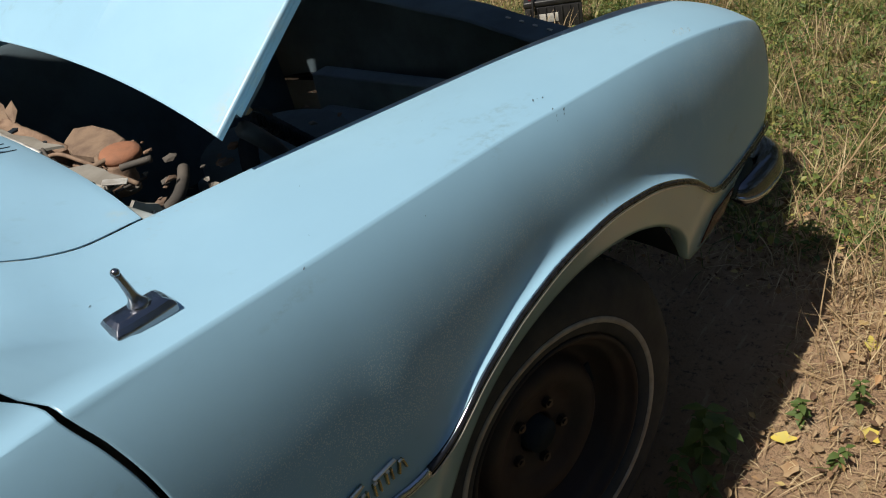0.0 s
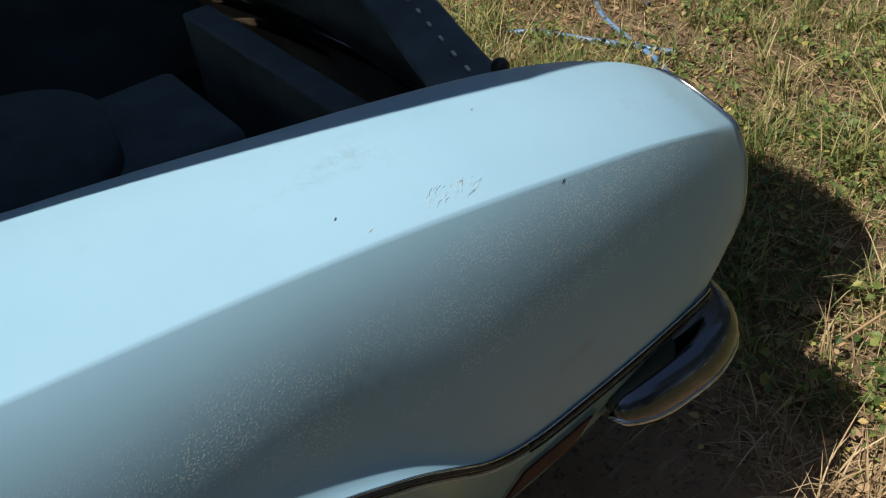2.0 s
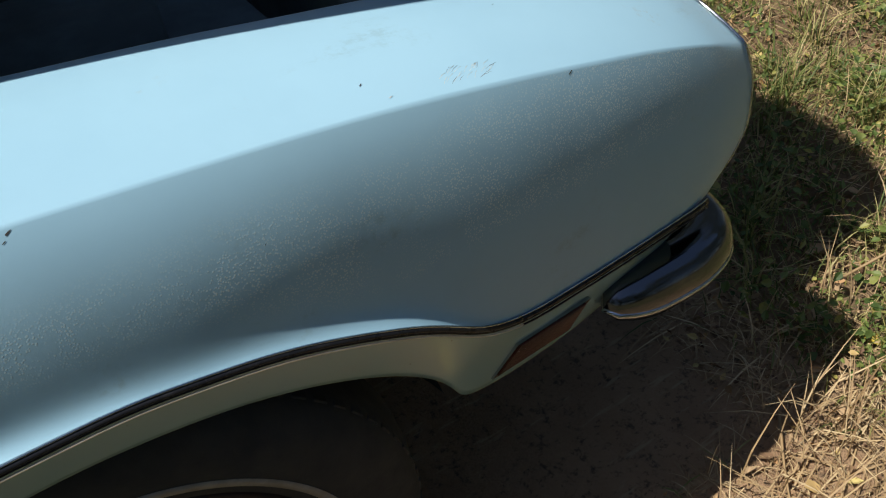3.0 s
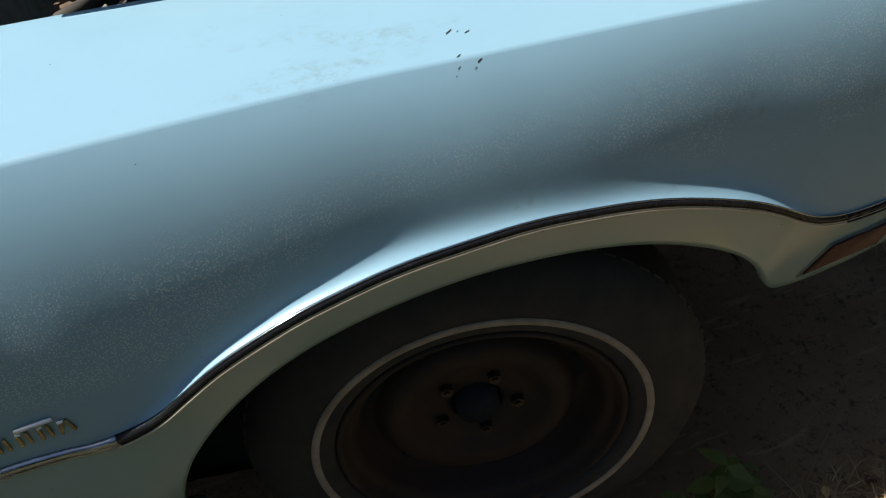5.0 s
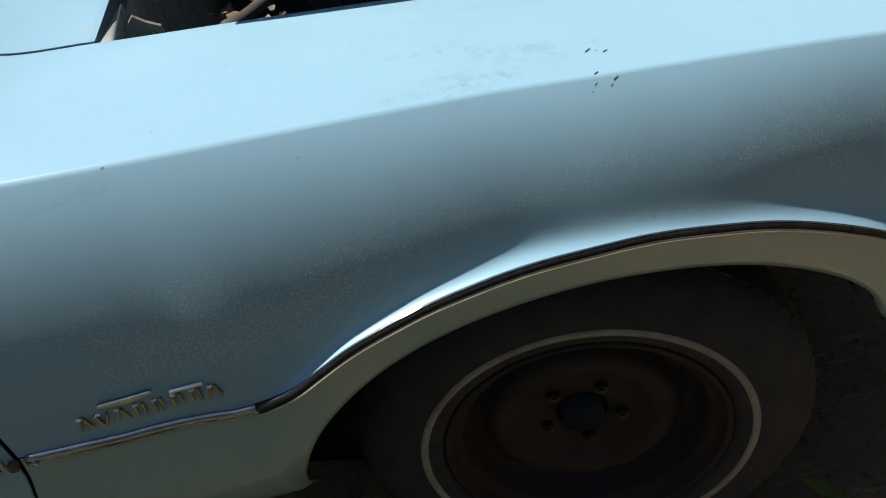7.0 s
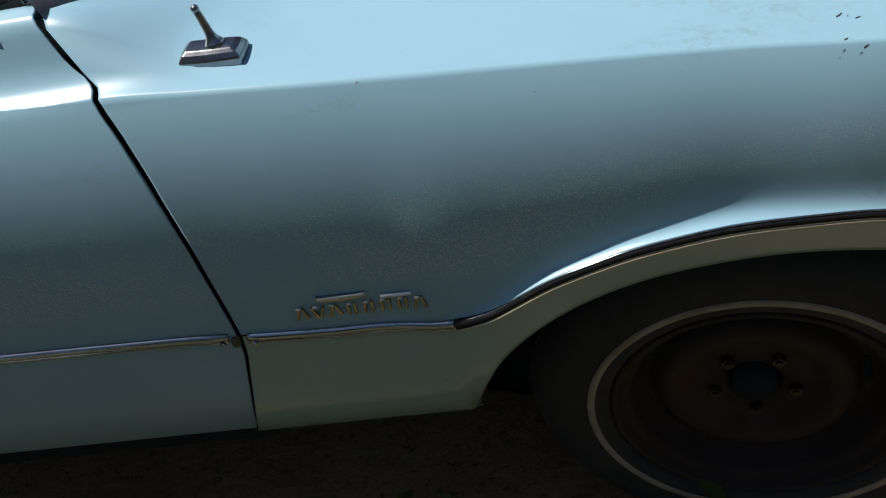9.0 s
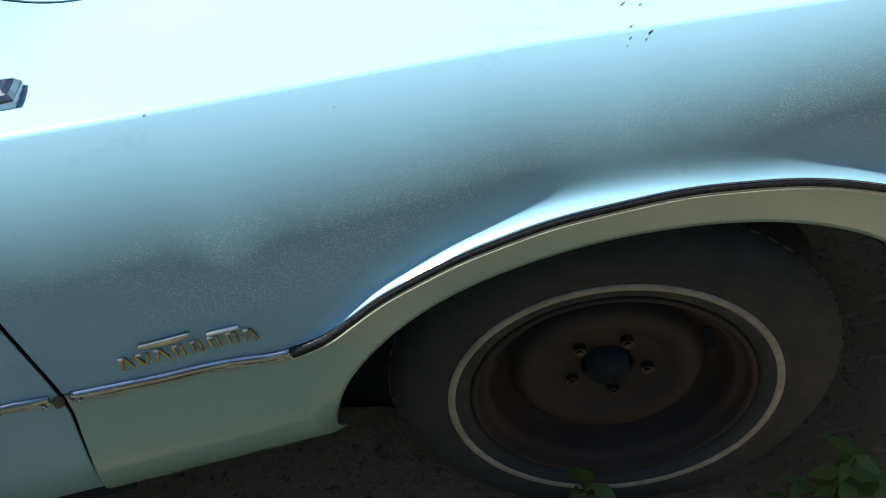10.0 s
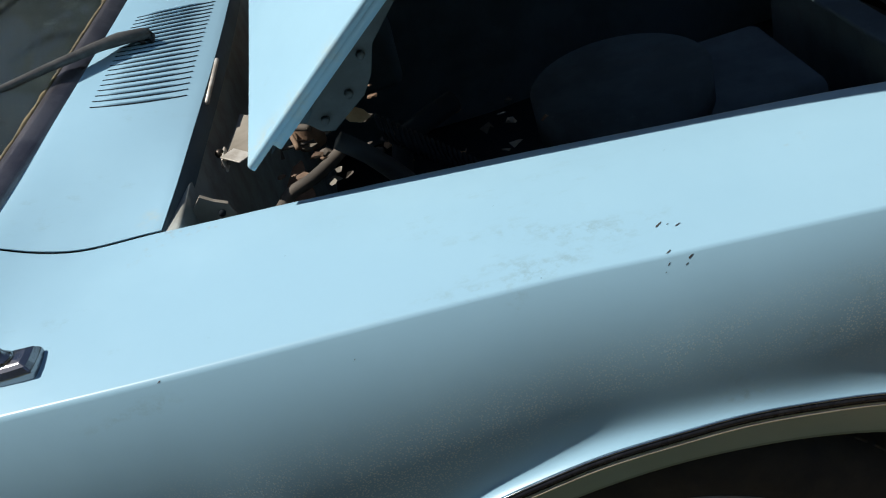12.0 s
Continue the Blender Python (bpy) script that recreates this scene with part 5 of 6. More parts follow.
bm.faces.new([bm.verts.new(p) for p in ((-0.226, 0.352, 0.957), (-0.214, 0.356, 0.962), (-0.200, 0.352, 0.954), (-0.194, 0.350, 0.944), (-0.206, 0.346, 0.942), (-0.218, 0.346, 0.947))])
leaf = part("debris_leaf", bm, M_LEAF_BROWN, car, "curled orange-brown dead leaf on the hinge", smooth=False)
thicken(leaf, 0.0008, 0.0)

# ---- rear half of the body ----
def rear_section(x):
    """Half a cross-section behind the door: sill, trim, crease, belt, roof, middle."""
    tail = smooth(-3.15, -3.62, x)
    near = abs(x + 2.62)
    low = max(0.223 + 0.20 * smooth(-3.0, -3.6, x), 0.293 + math.sqrt(max(0.0, 0.37 ** 2 - near ** 2)) if near < 0.37 else 0.0)
    roof_z = 1.385 - 0.05 * smooth(-1.9, -2.25, x) - 0.335 * smooth(-2.2, -2.95, x) - 0.07 * smooth(-2.9, -3.6, x)
    belt_z = min(1.010 - 0.05 * smooth(-2.6, -3.5, x), roof_z - 0.004)
    edge_y = 0.30 - 0.14 * smooth(-2.3, -2.95, x)
    crease = 0.952 - 0.05 * smooth(-2.6, -3.5, x)
    pts = []
    for k in range(7):
        z = low + (0.664 - low) * k / 6
        pts.append((sill_y(max(0.223, z)) if z < 0.66 else 0.001, z))
    pts += [(0.0, 0.70), (0.004, 0.78), (0.014, 0.86), (0.030, 0.92), (0.046, crease), (0.066, crease + 0.03), (0.10, belt_z)]
    pts += [(0.10 + (edge_y - 0.10) * k / 4, belt_z + (roof_z - 0.05 * smooth(-2.9, -2.2, x) - belt_z) * k / 4) for k in range(1, 5)]
    pts += [(edge_y + 0.06, roof_z - 0.015 * smooth(-2.9, -2.2, x)), (0.60, roof_z + 0.012), (0.895, roof_z + 0.018)]
    return [Vector((x - 0.04 * tail * math.sin(3.0 * z), y + 0.10 * tail * tail * (1 - y / 0.9), z)) for y, z in pts]


stations = [-1.862, -1.90, -2.0, -2.1, -2.2] + [-2.62 + 0.372 * math.cos(math.pi * k / 14) for k in range(15)] + [-3.05, -3.15, -3.25, -3.35, -3.45, -3.53, -3.58, -3.61]
for flip in (False, True):
    cols = [[mirror(p, flip) for p in rear_section(x)] for x in stations]
    quarter = part("quarter_panel", grid(cols), M_PAINT, car, "pale blue rear quarter panel and roof")
    thicken(quarter, 0.002, 0.0)
    part("tail_panel", grid([cols[-1], [Vector((-3.62, mirror((0, 0.895, 0), flip).y, p.z)) for p in cols[-1]]]), M_PAINT, car, "pale blue tail panel")
    pane = [[mirror(p + Vector((0, -0.004, 0.002)), flip) for p in rear_section(x)[14:17]] for x in (-1.88, -1.98, -2.08, -2.18)]
    part("quarter_window", grid(pane), M_BLACK, quarter, "dark rear side window")
    pane = [[mirror(p + Vector((-0.003, 0, 0.005)), flip) for p in rear_section(x)[-3:]] for x in (-2.34, -2.5, -2.65, -2.8, -2.9)]
    part("rear_window", grid(pane), M_BLACK, quarter, "dark rear window")
rear_path = through_points([(-3.30, 0.035, 0.47), (-3.50, 0.045, 0.47), (-3.64, 0.11, 0.47), (-3.69, 0.30, 0.47), (-3.71, 0.895, 0.47)], 30)
rear_path += [Vector((p.x, WIDTH - p.y, p.z)) for p in reversed(rear_path[:-1])]
part("rear_bumper", sweep(rear_path, [(-0.02, 0.045), (0.005, 0.04), (0.024, 0.0), (0.022, -0.04), (-0.01, -0.05)], lambda i: Vector((rear_path[min(i + 1, len(rear_path) - 1)].y - rear_path[max(i - 1, 0)].y, rear_path[max(i - 1, 0)].x - rear_path[min(i + 1, len(rear_path) - 1)].x, 0)) * -1), M_BUMPER, car, "dark chrome rear bumper")
part("underbody", box(-1.9, WIDTH / 2, 0.30, 3.0, 1.36, 0.04, 0.01), M_DARK, car)

# ---- front bumper ----
side_path = through_points([(0.598, 0.040, 0.474), (0.612, 0.030, 0.474), (0.66, 0.022, 0.474), (0.72, 0.020, 0.474), (0.775, 0.032, 0.472), (0.812, 0.064, 0.469), (0.828, 0.12, 0.468), (0.846, 0.22, 0.468), (0.895, 0.5, 0.468), (0.930, 0.895, 0.468)], 70)
full = side_path + [Vector((p.x, WIDTH - p.y, p.z)) for p in reversed(side_path[:-1])]
prof = [(-0.052, 0.004), (-0.018, 0.013), (0.002, 0.013), (0.012, 0.009), (0.020, 0.002), (0.026, -0.008), (0.029, -0.020), (0.029, -0.036), (0.024, -0.050), (0.012, -0.059), (-0.004, -0.060), (-0.018, -0.052), (0.006, -0.03), (0.010, -0.006), (-0.010, 0.008)]


def bumper_out(i):
    t = (full[min(i + 1, len(full) - 1)] - full[max(i - 1, 0)]).normalized()
    return Vector((t.y, -t.x, 0))


scl = []
for i in range(len(full)):
    d = min(i, len(full) - 1 - i)
    r = min(1.0, (d + 0.4) / 6.0)
    k = math.sqrt(max(0.0, 1 - (1 - r) ** 2))
    scl.append((0.5 + 0.5 * k, 0.15 + 0.85 * k))
bumper = part("front_bumper", sweep(full, prof, bumper_out, scl), M_BUMPER, car, "chrome bumper curling round the corner, dark reflections put into its colour")
# Added bright bead stands for the ground's reflection along the lower rim.
low = [p + bumper_out(i) * 0.027 * scl[i][0] + Vector((0, 0, -0.034 * scl[i][1])) for i, p in enumerate(full)]
part("bumper_rim_glint", tube(low, 0.0045, 8), M_CHROME, bumper, "lower bead added for the bright rim reflection on the bumper")

# ---- wheels ----
def build_wheel(at, yaw, flip):
    wheel = new("wheel")
    wheel.parent = car
    wheel.location = at
    wheel.rotation_euler = (0, 0, yaw + (math.pi if flip else 0))
    wheel["label"] = "steel wheel with a thin whitewall tyre"
    tyre = [(0.195, 0.030), (0.200, 0.010), (0.207, 0.003), (0.218, 0.0005), (0.2335, 0.0), (0.240, -0.0015), (0.262, -0.001), (0.284, 0.006), (0.300, 0.016), (0.311, 0.028), (0.3165, 0.040), (0.318, 0.055), (0.319, 0.085), (0.318, 0.115), (0.312, 0.138), (0.290, 0.160), (0.25, 0.168), (0.21, 0.162), (0.195, 0.145)]
    ty = part("tyre", revolve(tyre, 96), M_RUBBER, wheel, "dusty black tyre")
    part("whitewall", revolve([(0.2205, 0.0012), (0.2213, -0.0012), (0.2308, -0.0016), (0.2316, 0.0010)], 96), M_WHITEWALL, ty, "thin greyed whitewall ring")
    for k in range(72):
        a = math.tau * k / 72
        blk = box(0, 0, 0, 0.018, 0.030, 0.004, 0.0015)
        ob = None
        if k == 0:
            ob = part("tread_block", blk, M_RUBBER, ty, smooth=False)
            tread_me = ob.data
        else:
            blk.free()
            ob = new("tread_block", tread_me)
            ob.parent = ty
        ob.location = (0.3150 * math.cos(a), 0.050, 0.3150 * math.sin(a))
        ob.rotation_euler = (0, -a + math.pi / 2, 0)
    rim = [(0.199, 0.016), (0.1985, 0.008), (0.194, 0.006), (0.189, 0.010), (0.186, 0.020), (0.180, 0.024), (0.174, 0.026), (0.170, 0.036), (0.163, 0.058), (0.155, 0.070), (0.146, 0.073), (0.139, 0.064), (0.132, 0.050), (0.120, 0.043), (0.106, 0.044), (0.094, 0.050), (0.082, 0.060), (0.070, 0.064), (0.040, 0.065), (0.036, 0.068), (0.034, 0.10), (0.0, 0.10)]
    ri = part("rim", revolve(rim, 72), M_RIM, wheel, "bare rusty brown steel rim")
    for k in range(10):
        a = math.tau * (k + 0.3) / 10
        if k % 2 == 0:
            s = box(0.147 * math.cos(a), 0.0705, 0.147 * math.sin(a), 0.050, 0.004, 0.012, 0.002, turn=Matrix.Rotation(-a + math.pi / 2, 4, "Y"))
            part("vent_slot", s, M_DARK, ri, "dark slot in the rim", False)
    for k in range(5):
        a = radians(126 - 72 * k + 6)
        b = bmesh.new()
        bmesh.ops.create_cone(b, cap_ends=True, segments=6, radius1=0.0105, radius2=0.0092, depth=0.011, matrix=Matrix.Translation((0.05715 * math.cos(a), 0.0605, 0.05715 * math.sin(a))) @ Matrix.Rotation(radians(90), 4, "X"))
        bmesh.ops.create_cone(b, cap_ends=True, segments=12, radius1=0.0050, radius2=0.0046, depth=0.005, matrix=Matrix.Translation((0.05715 * math.cos(a), 0.054, 0.05715 * math.sin(a))) @ Matrix.Rotation(radians(90), 4, "X"))
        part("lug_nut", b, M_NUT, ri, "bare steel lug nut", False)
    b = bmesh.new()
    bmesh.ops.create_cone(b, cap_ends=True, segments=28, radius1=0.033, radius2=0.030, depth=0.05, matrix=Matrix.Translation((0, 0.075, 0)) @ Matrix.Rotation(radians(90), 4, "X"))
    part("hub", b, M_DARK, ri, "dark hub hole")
    return wheel


build_wheel((0.0, 0.0718, 0.293), radians(-10.4), False)
build_wheel((0.0, WIDTH - 0.0718, 0.293), radians(-10.4), True)
build_wheel((-2.62, 0.085, 0.293), 0.0, False)
build_wheel((-2.62, WIDTH - 0.085, 0.293), 0.0, True)

# ---- things lying in the grass ----
battery = thing("car_battery", "old black car battery with a red-and-white top", "battery", (2.53, 1.66, ground_z(2.53, 1.66) + 0.005))
battery.rotation_euler = (0, 0, radians(32))
part("case", box(0, 0, 0.085, 0.17, 0.26, 0.17, 0.006), M_BLACK, battery, "black ribbed case")
part("lid", box(0, 0, 0.183, 0.176, 0.266, 0.026, 0.006), M_BLACK, battery)
for k in range(7):
    part("rib", box(-0.088, -0.11 + 0.036 * k, 0.09, 0.005, 0.006, 0.15, 0.001), M_BLACK, battery)
part("front_sticker", box(-0.0865, 0.035, 0.115, 0.0025, 0.11, 0.04, 0.0005), M_LABEL, battery, "worn pale sticker")
part("top_sticker", box(0.01, -0.03, 0.1975, 0.11, 0.15, 0.002, 0.0005), M_LABEL, battery, "worn pale sticker")
part("top_stripe", box(0.01, 0.06, 0.1975, 0.12, 0.03, 0.003, 0.0005), M_RED, battery, "red stripe")
for y, m in ((-0.10, M_ZINC), (0.10, M_RED)):
    b = bmesh.new()
    bmesh.ops.create_cone(b, cap_ends=True, segments=16, radius1=0.012, radius2=0.009, depth=0.022, matrix=Matrix.Translation((-0.055, y, 0.205)))
    part("terminal", b, m, battery)
part("strap", tube(through_points([(-0.09, 0.09, 0.05), (-0.10, 0.09, 0.15), (-0.07, 0.09, 0.24), (0.02, 0.09, 0.26), (0.08, 0.09, 0.20)], 16), 0.006, 6), M_BLACK, battery, "black carrying strap")

jug = thing("plastic_jug", "grimy milky plastic oil jug", "jug", (2.44, 2.38, ground_z(2.44, 2.38)))
jug.rotation_euler = (0, 0, radians(25))
rows = []
for z, sx, sy in ((0.0, 0.050, 0.075), (0.008, 0.058, 0.085), (0.06, 0.060, 0.088), (0.16, 0.060, 0.088), (0.20, 0.056, 0.080), (0.235, 0.040, 0.055), (0.262, 0.024, 0.026), (0.285, 0.020, 0.020)):
    rows.append([(sx * math.copysign(abs(math.cos(a)) ** 0.6, math.cos(a)), sy * math.copysign(abs(math.sin(a)) ** 0.6, math.sin(a)), z) for a in np.linspace(0, math.tau, 25)[:-1]])
bm = grid(rows, close_v=True)
bm.verts.ensure_lookup_table()
bm.faces.new(bm.verts[:24])
bm.faces.new(bm.verts[-24:])
part("bottle", bm, M_JUG, jug)
part("grip", tube(through_points([(0, -0.03, 0.262), (0, -0.075, 0.25), (0, -0.082, 0.20), (0, -0.078, 0.15)], 14), 0.011, 8), M_JUG, jug)
bm = bmesh.new()
bmesh.ops.create_cone(bm, cap_ends=True, segments=20, radius1=0.022, radius2=0.021, depth=0.022, matrix=Matrix.Translation((0, 0, 0.296)))
part("cap", bm, M_JUG, jug)
part("sticker", box(-0.060, 0.0, 0.10, 0.003, 0.10, 0.08, 0.001), M_LABEL, jug, "faded sticker")

pail = thing("white_bucket", "white plastic bucket in the grass", "bucket", (2.56, 3.05, ground_z(2.56, 3.05)))
bm = revolve([(0.0, 0.0), (0.11, 0.0), (0.115, 0.006), (0.135, 0.26), (0.142, 0.262), (0.142, 0.285), (0.134, 0.285), (0.112, 0.012), (0.0, 0.012)], 36)
bmesh.ops.rotate(bm, cent=(0, 0, 0), matrix=Matrix.Rotation(radians(90), 3, "X"), verts=bm.verts)
part("shell", bm, M_PAIL, pail)
part("bail", tube([Vector((0.14 * math.cos(a), 0.02 + 0.02 * math.sin(a), 0.26 - 0.13 * math.sin(a))) for a in np.linspace(0, math.pi, 17)], 0.003, 6), M_ZINC, pail, "wire handle")

crate = thing("wooden_block", "dark weathered wooden box with a plank top", "box", (2.44, 2.62, ground_z(2.44, 2.62)))
crate.rotation_euler = (0, 0, radians(24))
for k in range(3):
    part("side_board", box(-0.13, 0, 0.035 + 0.066 * k, 0.018, 0.30, 0.062, 0.003), M_BOARD, crate)
    part("side_board", box(0.13, 0, 0.035 + 0.066 * k, 0.018, 0.30, 0.062, 0.003), M_BOARD, crate)
    part("end_board", box(0, -0.14, 0.035 + 0.066 * k, 0.24, 0.018, 0.062, 0.003), M_BOARD, crate)
    part("end_board", box(0, 0.14, 0.035 + 0.066 * k, 0.24, 0.018, 0.062, 0.003), M_BOARD, crate)
for k in range(3):
    part("top_plank", box(-0.095 + 0.095 * k, 0.0, 0.209, 0.09, 0.34, 0.018, 0.003), M_BOARD, crate)

for pts in (
    [(1.80, 1.62), (1.86, 1.50), (1.93, 1.32), (1.99, 1.20), (2.02, 1.10)],
    [(2.18, 1.60), (2.08, 1.46), (2.00, 1.26), (1.95, 1.12), (1.90, 1.02)],
    [(2.30, 1.95), (2.42, 1.80), (2.46, 1.62), (2.36, 1.48), (2.24, 1.42)],
    [(2.62, 1.46), (2.74, 1.36), (2.90, 1.22), (3.10, 1.10)],
):
    hose = part("garden_hose", tube(through_points([(x, y, ground_z(x, y) + 0.012 + 0.015 * noise.noise((x * 3, y * 3, 0))) for x, y in pts], 50), 0.0095, 8), M_BLUE_HOSE)
    tagged(hose, "loose length of blue hose lying in grass", "hose", "blue hoses in the grass")


# ---- grass, straw and leaves ----
def scatter(seed, n, where, area=(0.1, 4.8, -1.4, 4.6), clump=1, reach=0.03):
    """Places on the ground, singly or in clumps round a middle."""
    g = np.random.default_rng(seed)
    out = []
    while len(out) < n:
        x, y = g.uniform(*area[:2]), g.uniform(*area[2:])
        if g.random() < where(x, y):
            for _ in range(clump if clump == 1 else g.integers(clump // 2, clump * 2)):
                out.append((x, y) if clump == 1 else (x + g.normal(0, reach), y + g.normal(0, reach)))
    return np.array(out[:n]), g


def car_free(x, y):
    return 0.0 if (x < 0.93 and y > -0.02 and y < 1.85) else smooth(0.2, 0.45, x) * smooth(-1.4, -0.7, y) * smooth(4.8, 3.9, x) * smooth(4.6, 3.8, y)


def blades(name, seed, n, where, height, width, bend, mat, label, category, lie=0.0, area=(0.1, 4.8, -1.4, 4.6), clump=1, reach=0.03):
    """Many tapered, bent blades in one mesh."""
    pts, g = scatter(seed, n, where, area, clump, reach)
    verts, faces = [], []
    for x, y in pts:
        h = height * g.uniform(0.45, 1.3)
        a = g.uniform(0, math.tau)
        lean = bend * g.uniform(0.2, 1.2)
        w = width * g.uniform(0.6, 1.3)
        d = np.array((math.cos(a), math.sin(a), 0.0))
        s = np.array((-math.sin(a), math.cos(a), 0.0)) * w
        z = ground_z(x, y) - 0.004
        base = len(verts)
        flat = g.random() < lie
        for k, (u, ww) in enumerate(((0, 0.8), (0.4, 1.0), (0.75, 0.65))):
            if flat:
                c = np.array((x, y, z + 0.008 + 0.012 * math.sin(u * 3))) + d * h * u
            else:
                c = np.array((x, y, z)) + d * h * lean * u * u + np.array((0, 0, h * (u - 0.35 * lean * u * u)))
            verts += [tuple(c - s * ww), tuple(c + s * ww)]
        tip = np.array((x, y, z + 0.012)) + d * h if flat else np.array((x, y, z)) + d * h * lean + np.array((0, 0, h * (1 - 0.35 * lean)))
        verts.append(tuple(tip))
        faces += [(base, base + 1, base + 3, base + 2), (base + 2, base + 3, base + 5, base + 4), (base + 4, base + 5, base + 6)]
    me = bpy.data.meshes.new(name)
    me.from_pydata(verts, [], faces)
    me.materials.append(mat)
    return tagged(new(name, me), label, category, kind="stuff")


def leaves(name, seed, n, where, size, lift, curl, mat, label, category, clump=1, reach=0.03):
    """Many small pointed leaves in one mesh."""
    pts, g = scatter(seed, n, where, clump=clump, reach=reach)
    verts, faces = [], []
    for x, y in pts:
        s = size * g.uniform(0.5, 1.4)
        q = Euler((g.normal(0, curl), g.normal(0, curl), g.uniform(0, math.tau))).to_matrix()
        c = Vector((x, y, ground_z(x, y) + lift * g.uniform(0.1, 1.0)))
        base = len(verts)
        wide = g.uniform(0.16, 0.42)
        for px, py, pz in ((-0.5, 0, 0), (-0.15, wide, 0.10), (-0.15, 0, 0.0), (-0.15, -wide, 0.12), (0.2, wide * 0.7, 0.07), (0.2, 0, -0.02), (0.2, -wide * 0.7, 0.06), (0.55, 0, 0.05)):
            verts.append(tuple(c + q @ Vector((px, py, pz)) * s))
        faces += [tuple(base + k for k in f) for f in ((0, 2, 1), (0, 3, 2), (1, 2, 5, 4), (2, 3, 6, 5), (4, 5, 7), (5, 6, 7))]
    me = bpy.data.meshes.new(name)
    me.from_pydata(verts, [], faces)
    me.materials.append(mat)
    return tagged(new(name, me), label, category, kind="stuff")


def patchy(x, y, f, k):
    return 0.5 + 0.5 * noise.noise((x * f, y * f, k))


def green_zone(x, y):
    far = smooth(0.95, 1.35, x + 0.25 * max(0.0, y))
    return car_free(x, y) * (0.02 + 0.98 * far) * max(0.22, smooth(0.15, 0.46, patchy(x, y, 1.7, 5.0))) * smooth(0.15, 0.48, patchy(x, y, 6.0, 9.0))


def straw_zone(x, y):
    tall = smooth(1.9, 2.6, x) * smooth(0.9, 1.5, y)
    return car_free(x, y) * (0.13 + 0.87 * tall) * smooth(0.35, 0.65, patchy(x, y, 1.4, 12.0))


def dirt_zone(x, y):
    return car_free(x, y) * (0.25 + 0.75 * smooth(1.6, 0.9, x)) * (0.4 + 0.6 * patchy(x, y, 3.0, 2.0))


def litter_zone(x, y):
    return car_free(x, y) * (0.35 + 0.65 * patchy(x, y, 2.2, 7.0))


def near_zone(x, y):
    """Where the camera passes nearest: the strip before the nose and beside the wheel."""
    return car_free(x, y) * smooth(2.6, 1.9, x) * smooth(2.4, 1.7, y)


blades("short_grass", 11, 44000, green_zone, 0.085, 0.0014, 1.0, M_GRASS, "short green grass growing in patches", "grass", 0.15)
blades("grass_tuft", 21, 22000, green_zone, 0.125, 0.0017, 1.0, M_GRASS, "tufts of longer green grass", "grass", 0.1, clump=26, reach=0.022)
blades("straw_litter", 12, 30000, dirt_zone, 0.055, 0.0009, 1.0, M_STRAW, "dry straw scattered on the soil", "straw", 0.93)
blades("long_straw", 22, 7000, litter_zone, 0.15, 0.0013, 1.0, M_STRAW, "long dry stems lying across the grass", "straw", 0.94)
blades("dry_grass", 13, 16000, straw_zone, 0.20, 0.0014, 0.95, M_STRAW, "tall dry yellow grass", "grass", 0.25, clump=30, reach=0.05)
leaves("ground_weeds", 14, 46000, green_zone, 0.019, 0.075, 0.55, M_WEED, "low green broad-leaved weeds", "weeds", clump=16, reach=0.032)
leaves("dead_leaves", 15, 9000, litter_zone, 0.023, 0.030, 0.7, M_LITTER, "brown dead leaves on the ground", "leaves")
leaves("near_litter", 23, 3500, near_zone, 0.017, 0.028, 0.7, M_LITTER, "curled tan leaf litter before the car", "leaves")
leaves("soil_crumbs", 16, 9000, litter_zone, 0.012, 0.006, 0.8, M_LITTER, "crumbs of bark and soil", "litter")


def outer_zone(x, y):
    inside = smooth(-1.5, -0.8, y) * smooth(4.9, 4.0, x) * smooth(4.7, 3.9, y) * smooth(0.0, 0.3, x)
    body = 0.0 if (-3.8 < x < 1.0 and -0.05 < y < 1.85) else 1.0
    return body * (1 - inside) * (0.25 + 0.75 * smooth(-0.3, -0.9, y)) * smooth(0.25, 0.6, patchy(x, y, 0.9, 21.0))


blades("outer_grass", 18, 30000, outer_zone, 0.13, 0.0035, 0.9, M_GRASS, "rough green grass round the clearing", "grass", 0.1, (-6.0, 7.5, -5.5, 7.0))


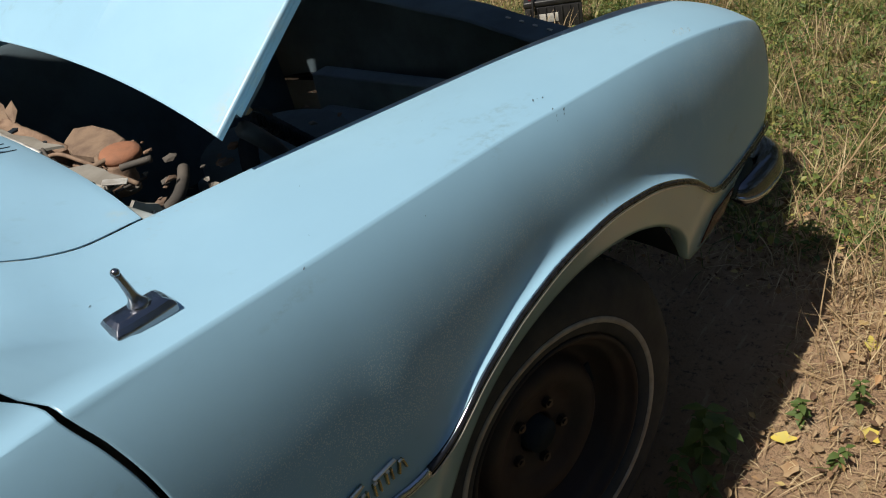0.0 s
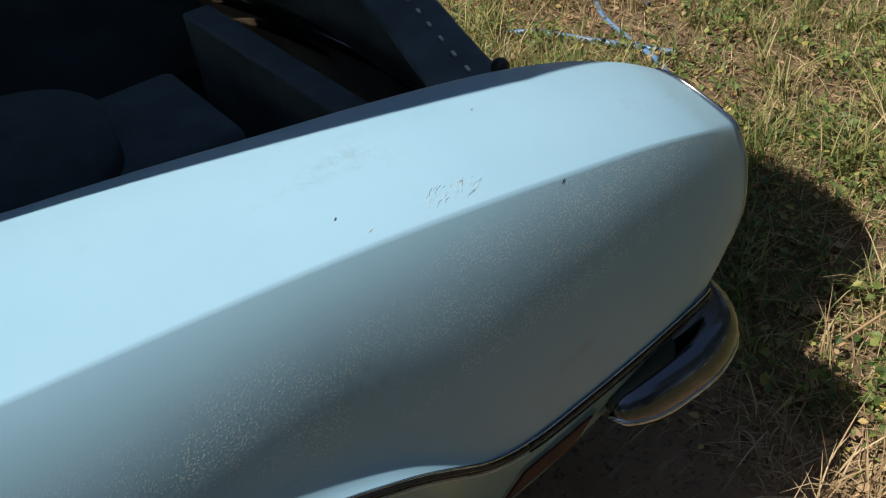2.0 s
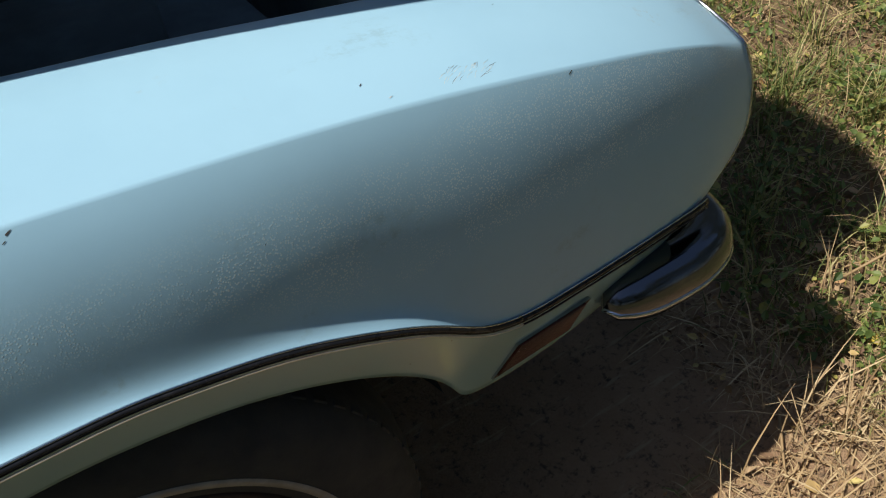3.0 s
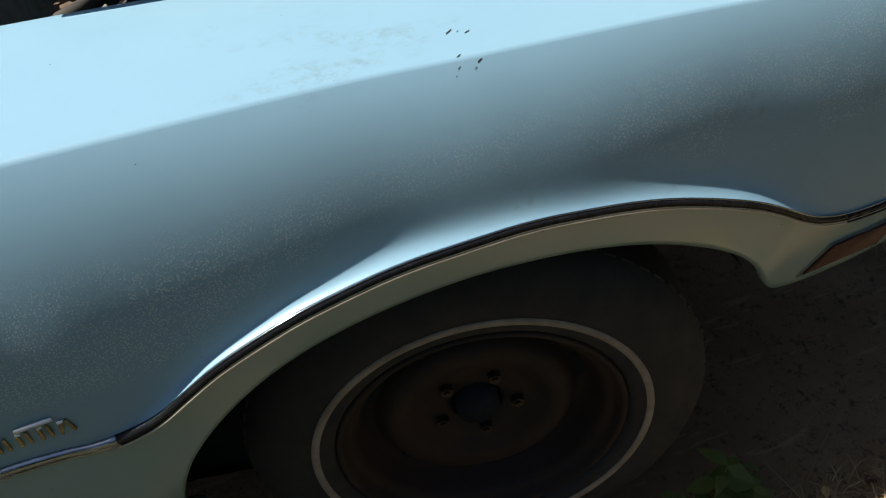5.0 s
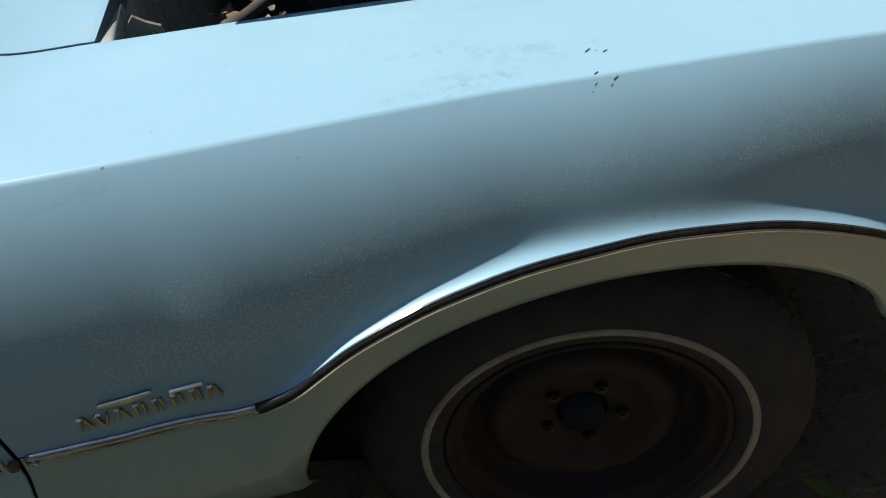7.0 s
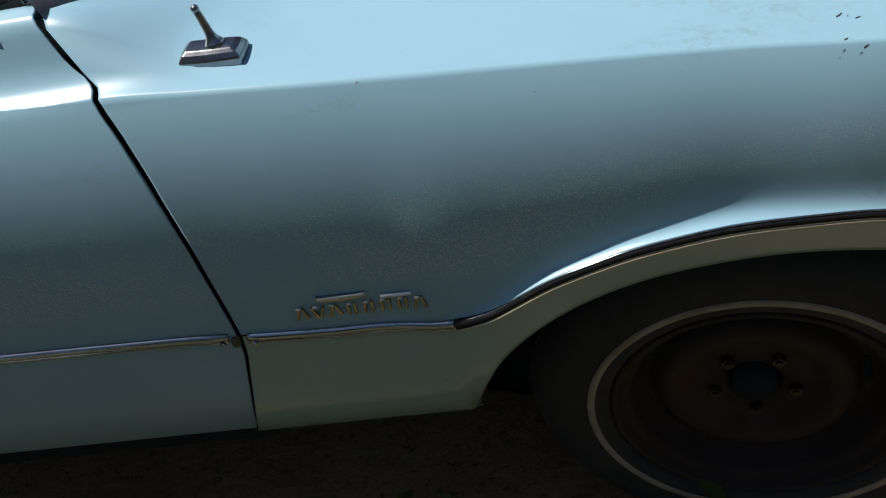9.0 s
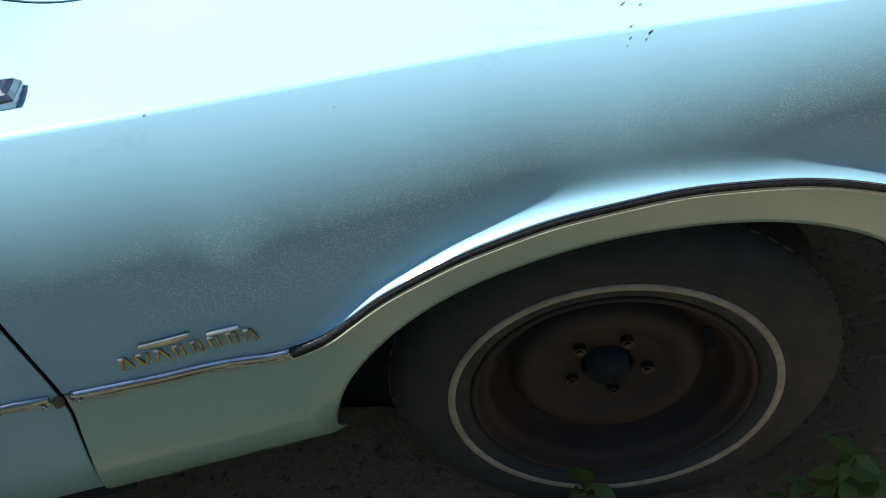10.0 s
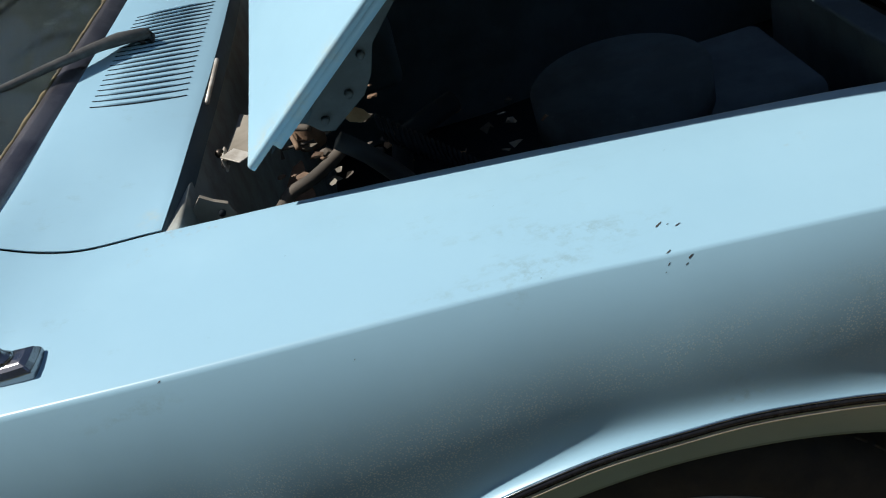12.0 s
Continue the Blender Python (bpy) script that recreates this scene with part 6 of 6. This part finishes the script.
def weed(at, height, seed, spread=0.5):
    """One small leafy weed: a stem with pairs of pointed leaves."""
    g = random.Random(seed)
    w = thing("leafy_weed", "small green weed growing beside the tyre", "weed", (at[0], at[1], ground_z(*at) - 0.003), "weeds beside the wheel")
    lean = Vector((g.uniform(-1, 1), g.uniform(-1, 0.2), 0)) * 0.35 * height
    stem = through_points([(0, 0, 0), tuple(lean * 0.3 + Vector((0, 0, height * 0.55))), tuple(lean + Vector((0, 0, height)))], 9)
    part("stem", tube(stem, [0.0022 - 0.00016 * k for k in range(9)], 5), M_WEED, w)
    for k in range(2, 9):
        for side in (0, 1):
            a = g.uniform(0, 1) + k * 1.4 + side * math.pi
            s = height * spread * g.uniform(0.25, 0.5)
            q = Euler((g.uniform(-0.3, 0.3), g.uniform(-0.1, 0.5), a)).to_matrix()
            bm = bmesh.new()
            vs = [bm.verts.new(stem[k] + q @ Vector(p) * s) for p in ((0, 0, 0), (0.35, 0.30, 0.10), (0.40, 0, 0.04), (0.35, -0.30, 0.10), (0.75, 0.20, 0.05), (0.8, 0, 0.0), (0.75, -0.2, 0.05), (1.15, 0, -0.08))]
            for f in ((0, 2, 1), (0, 3, 2), (1, 2, 5, 4), (2, 3, 6, 5), (4, 5, 7), (5, 6, 7)):
                bm.faces.new([vs[j] for j in f])
            part("leaf", bm, M_WEED, w)
    return w


for x, y, h, s in ((-0.20, 0.045, 0.10, 1), (-0.10, 0.035, 0.14, 2), (-0.06, 0.02, 0.09, 3), (-0.28, 0.06, 0.06, 4), (0.30, -0.02, 0.16, 5), (0.34, 0.0, 0.10, 6), (-0.38, 0.10, 0.07, 7), (-0.46, 0.13, 0.08, 8), (0.05, 0.01, 0.06, 9), (0.27, -0.05, 0.05, 10), (0.18, -0.01, 0.06, 11), (-0.55, 0.15, 0.06, 12), (0.54, -0.13, 0.06, 13), (0.62, -0.22, 0.09, 14), (0.44, -0.22, 0.05, 15), (-0.15, 0.06, 0.07, 16), (-0.02, 0.045, 0.06, 17), (-0.24, 0.03, 0.05, 18), (0.02, -0.02, 0.08, 19), (0.10, 0.02, 0.05, 20), (0.38, -0.04, 0.12, 21), (-0.33, 0.04, 0.04, 22), (-0.42, 0.05, 0.05, 23), (0.24, 0.0, 0.09, 24)):
    weed((x, y), h * 1.15, s, 0.95 if h < 0.07 else 0.62)


for x, y, s, a, m in ((0.83, -0.19, 0.05, 0.4, M_LEAF_YELLOW), (1.24, -0.02, 0.05, 2.0, M_LEAF_YELLOW), (1.30, -0.03, 0.075, 1.0, M_LEAF_BROWN), (0.55, -0.26, 0.05, 4.0, M_LEAF_YELLOW), (0.47, -0.12, 0.045, 5.0, M_LEAF_YELLOW), (0.40, -0.16, 0.05, 3.2, M_LEAF_BROWN), (1.72, 1.35, 0.055, 1.3, M_LEAF_YELLOW), (0.62, -0.30, 0.06, 2.4, M_LEAF_BROWN), (1.21, 0.09, 0.05, 0.2, M_LEAF_BROWN), (1.36, 0.20, 0.06, 3.0, M_LEAF_BROWN)):
    q = Euler((0.15, -0.1, a)).to_matrix()
    c = Vector((x, y, ground_z(x, y) + 0.012))
    bm = bmesh.new()
    outline = [(-0.55, 0, 0.0), (-0.3, 0.22, 0.06), (-0.05, 0.30, 0.08), (0.15, 0.36, 0.10), (0.25, 0.18, 0.04), (0.6, 0.06, 0.05), (0.6, -0.06, 0.05), (0.25, -0.2, 0.05), (0.12, -0.38, 0.10), (-0.1, -0.28, 0.08), (-0.32, -0.2, 0.05)]
    mid = bm.verts.new(c)
    ring = [bm.verts.new(c + q @ Vector(p) * s) for p in outline]
    for i in range(len(ring)):
        bm.faces.new((mid, ring[i], ring[(i + 1) % len(ring)]))
    ob = part("fallen_leaf", bm, m)
    tagged(ob, "curled yellow fallen leaf on soil" if m is M_LEAF_YELLOW else "curled brown fallen leaf on soil", "leaf", "fallen leaves")
    thicken(ob, 0.0006, 0.0)
for pts in ([(1.28, 0.10, 0.05), (1.45, 0.03, 0.16), (1.66, -0.02, 0.30), (1.86, -0.05, 0.42)], [(1.1, -0.30, 0.02), (0.9, -0.22, 0.03), (0.72, -0.25, 0.02)], [(0.98, -0.02, 0.01), (0.86, -0.14, 0.02), (0.80, -0.22, 0.015)], [(1.9, 0.3, 0.0), (1.98, 0.37, 0.12), (2.1, 0.45, 0.2)], [(1.62, 0.12, 0.02), (1.74, -0.02, 0.07), (1.9, -0.12, 0.05)], [(1.50, -0.18, 0.015), (1.36, -0.10, 0.03), (1.22, -0.12, 0.015)]):
    st = part("dry_stalk", tube(through_points([(x, y, z + ground_z(x, y)) for x, y, z in pts], 14), [0.0030 - 0.00014 * k for k in range(14)], 6), M_STRAW)
    tagged(st, "long dry straw-coloured stalk", "stalk", "dry stalks")


# ---- unseen woods, added to block low sky and darken reflections ----
def build_unseen_woods():
    g = np.random.default_rng(77)
    verts, faces = [], []
    for k in range(42000):
        a = g.uniform(0, math.tau)
        r = g.uniform(9.0, 15.0)
        z = g.uniform(0.0, 1.0) ** 0.8 * (8.0 + 1.8 * math.sin(a * 5) + 1.2 * math.sin(a * 11 + 1))
        c = Vector((0.8 + r * math.cos(a), 0.9 + r * math.sin(a), z))
        q = Euler((g.uniform(-1.5, 1.5), g.uniform(-1.5, 1.5), g.uniform(0, 6.3))).to_matrix()
        s = g.uniform(0.14, 0.42)
        base = len(verts)
        for p in ((-0.6, 0, 0), (-0.1, 0.4, 0.1), (0.6, 0.1, 0), (0.0, -0.4, 0.12)):
            verts.append(tuple(c + q @ Vector(p) * s))
        faces.append((base, base + 1, base + 2, base + 3))
    for k in range(60):
        a = g.uniform(0, math.tau)
        r = g.uniform(9.5, 14.5)
        x, y, w = 0.8 + r * math.cos(a), 0.9 + r * math.sin(a), g.uniform(0.08, 0.2)
        base = len(verts)
        for z, ww in ((-0.1, 1.2), (8.5, 0.4)):
            for j in range(6):
                verts.append((x + w * ww * math.cos(j * math.tau / 6), y + w * ww * math.sin(j * math.tau / 6), z))
        faces += [(base + j, base + (j + 1) % 6, base + 6 + (j + 1) % 6, base + 6 + j) for j in range(6)]
    me = bpy.data.meshes.new("woods")
    me.from_pydata(verts, [], faces)
    me.materials.append(M_UNSEEN_WOODS)
    return tagged(new("woods", me), "dense dark green unseen woods, added to block low sky", "woods", kind="stuff")


build_unseen_woods()
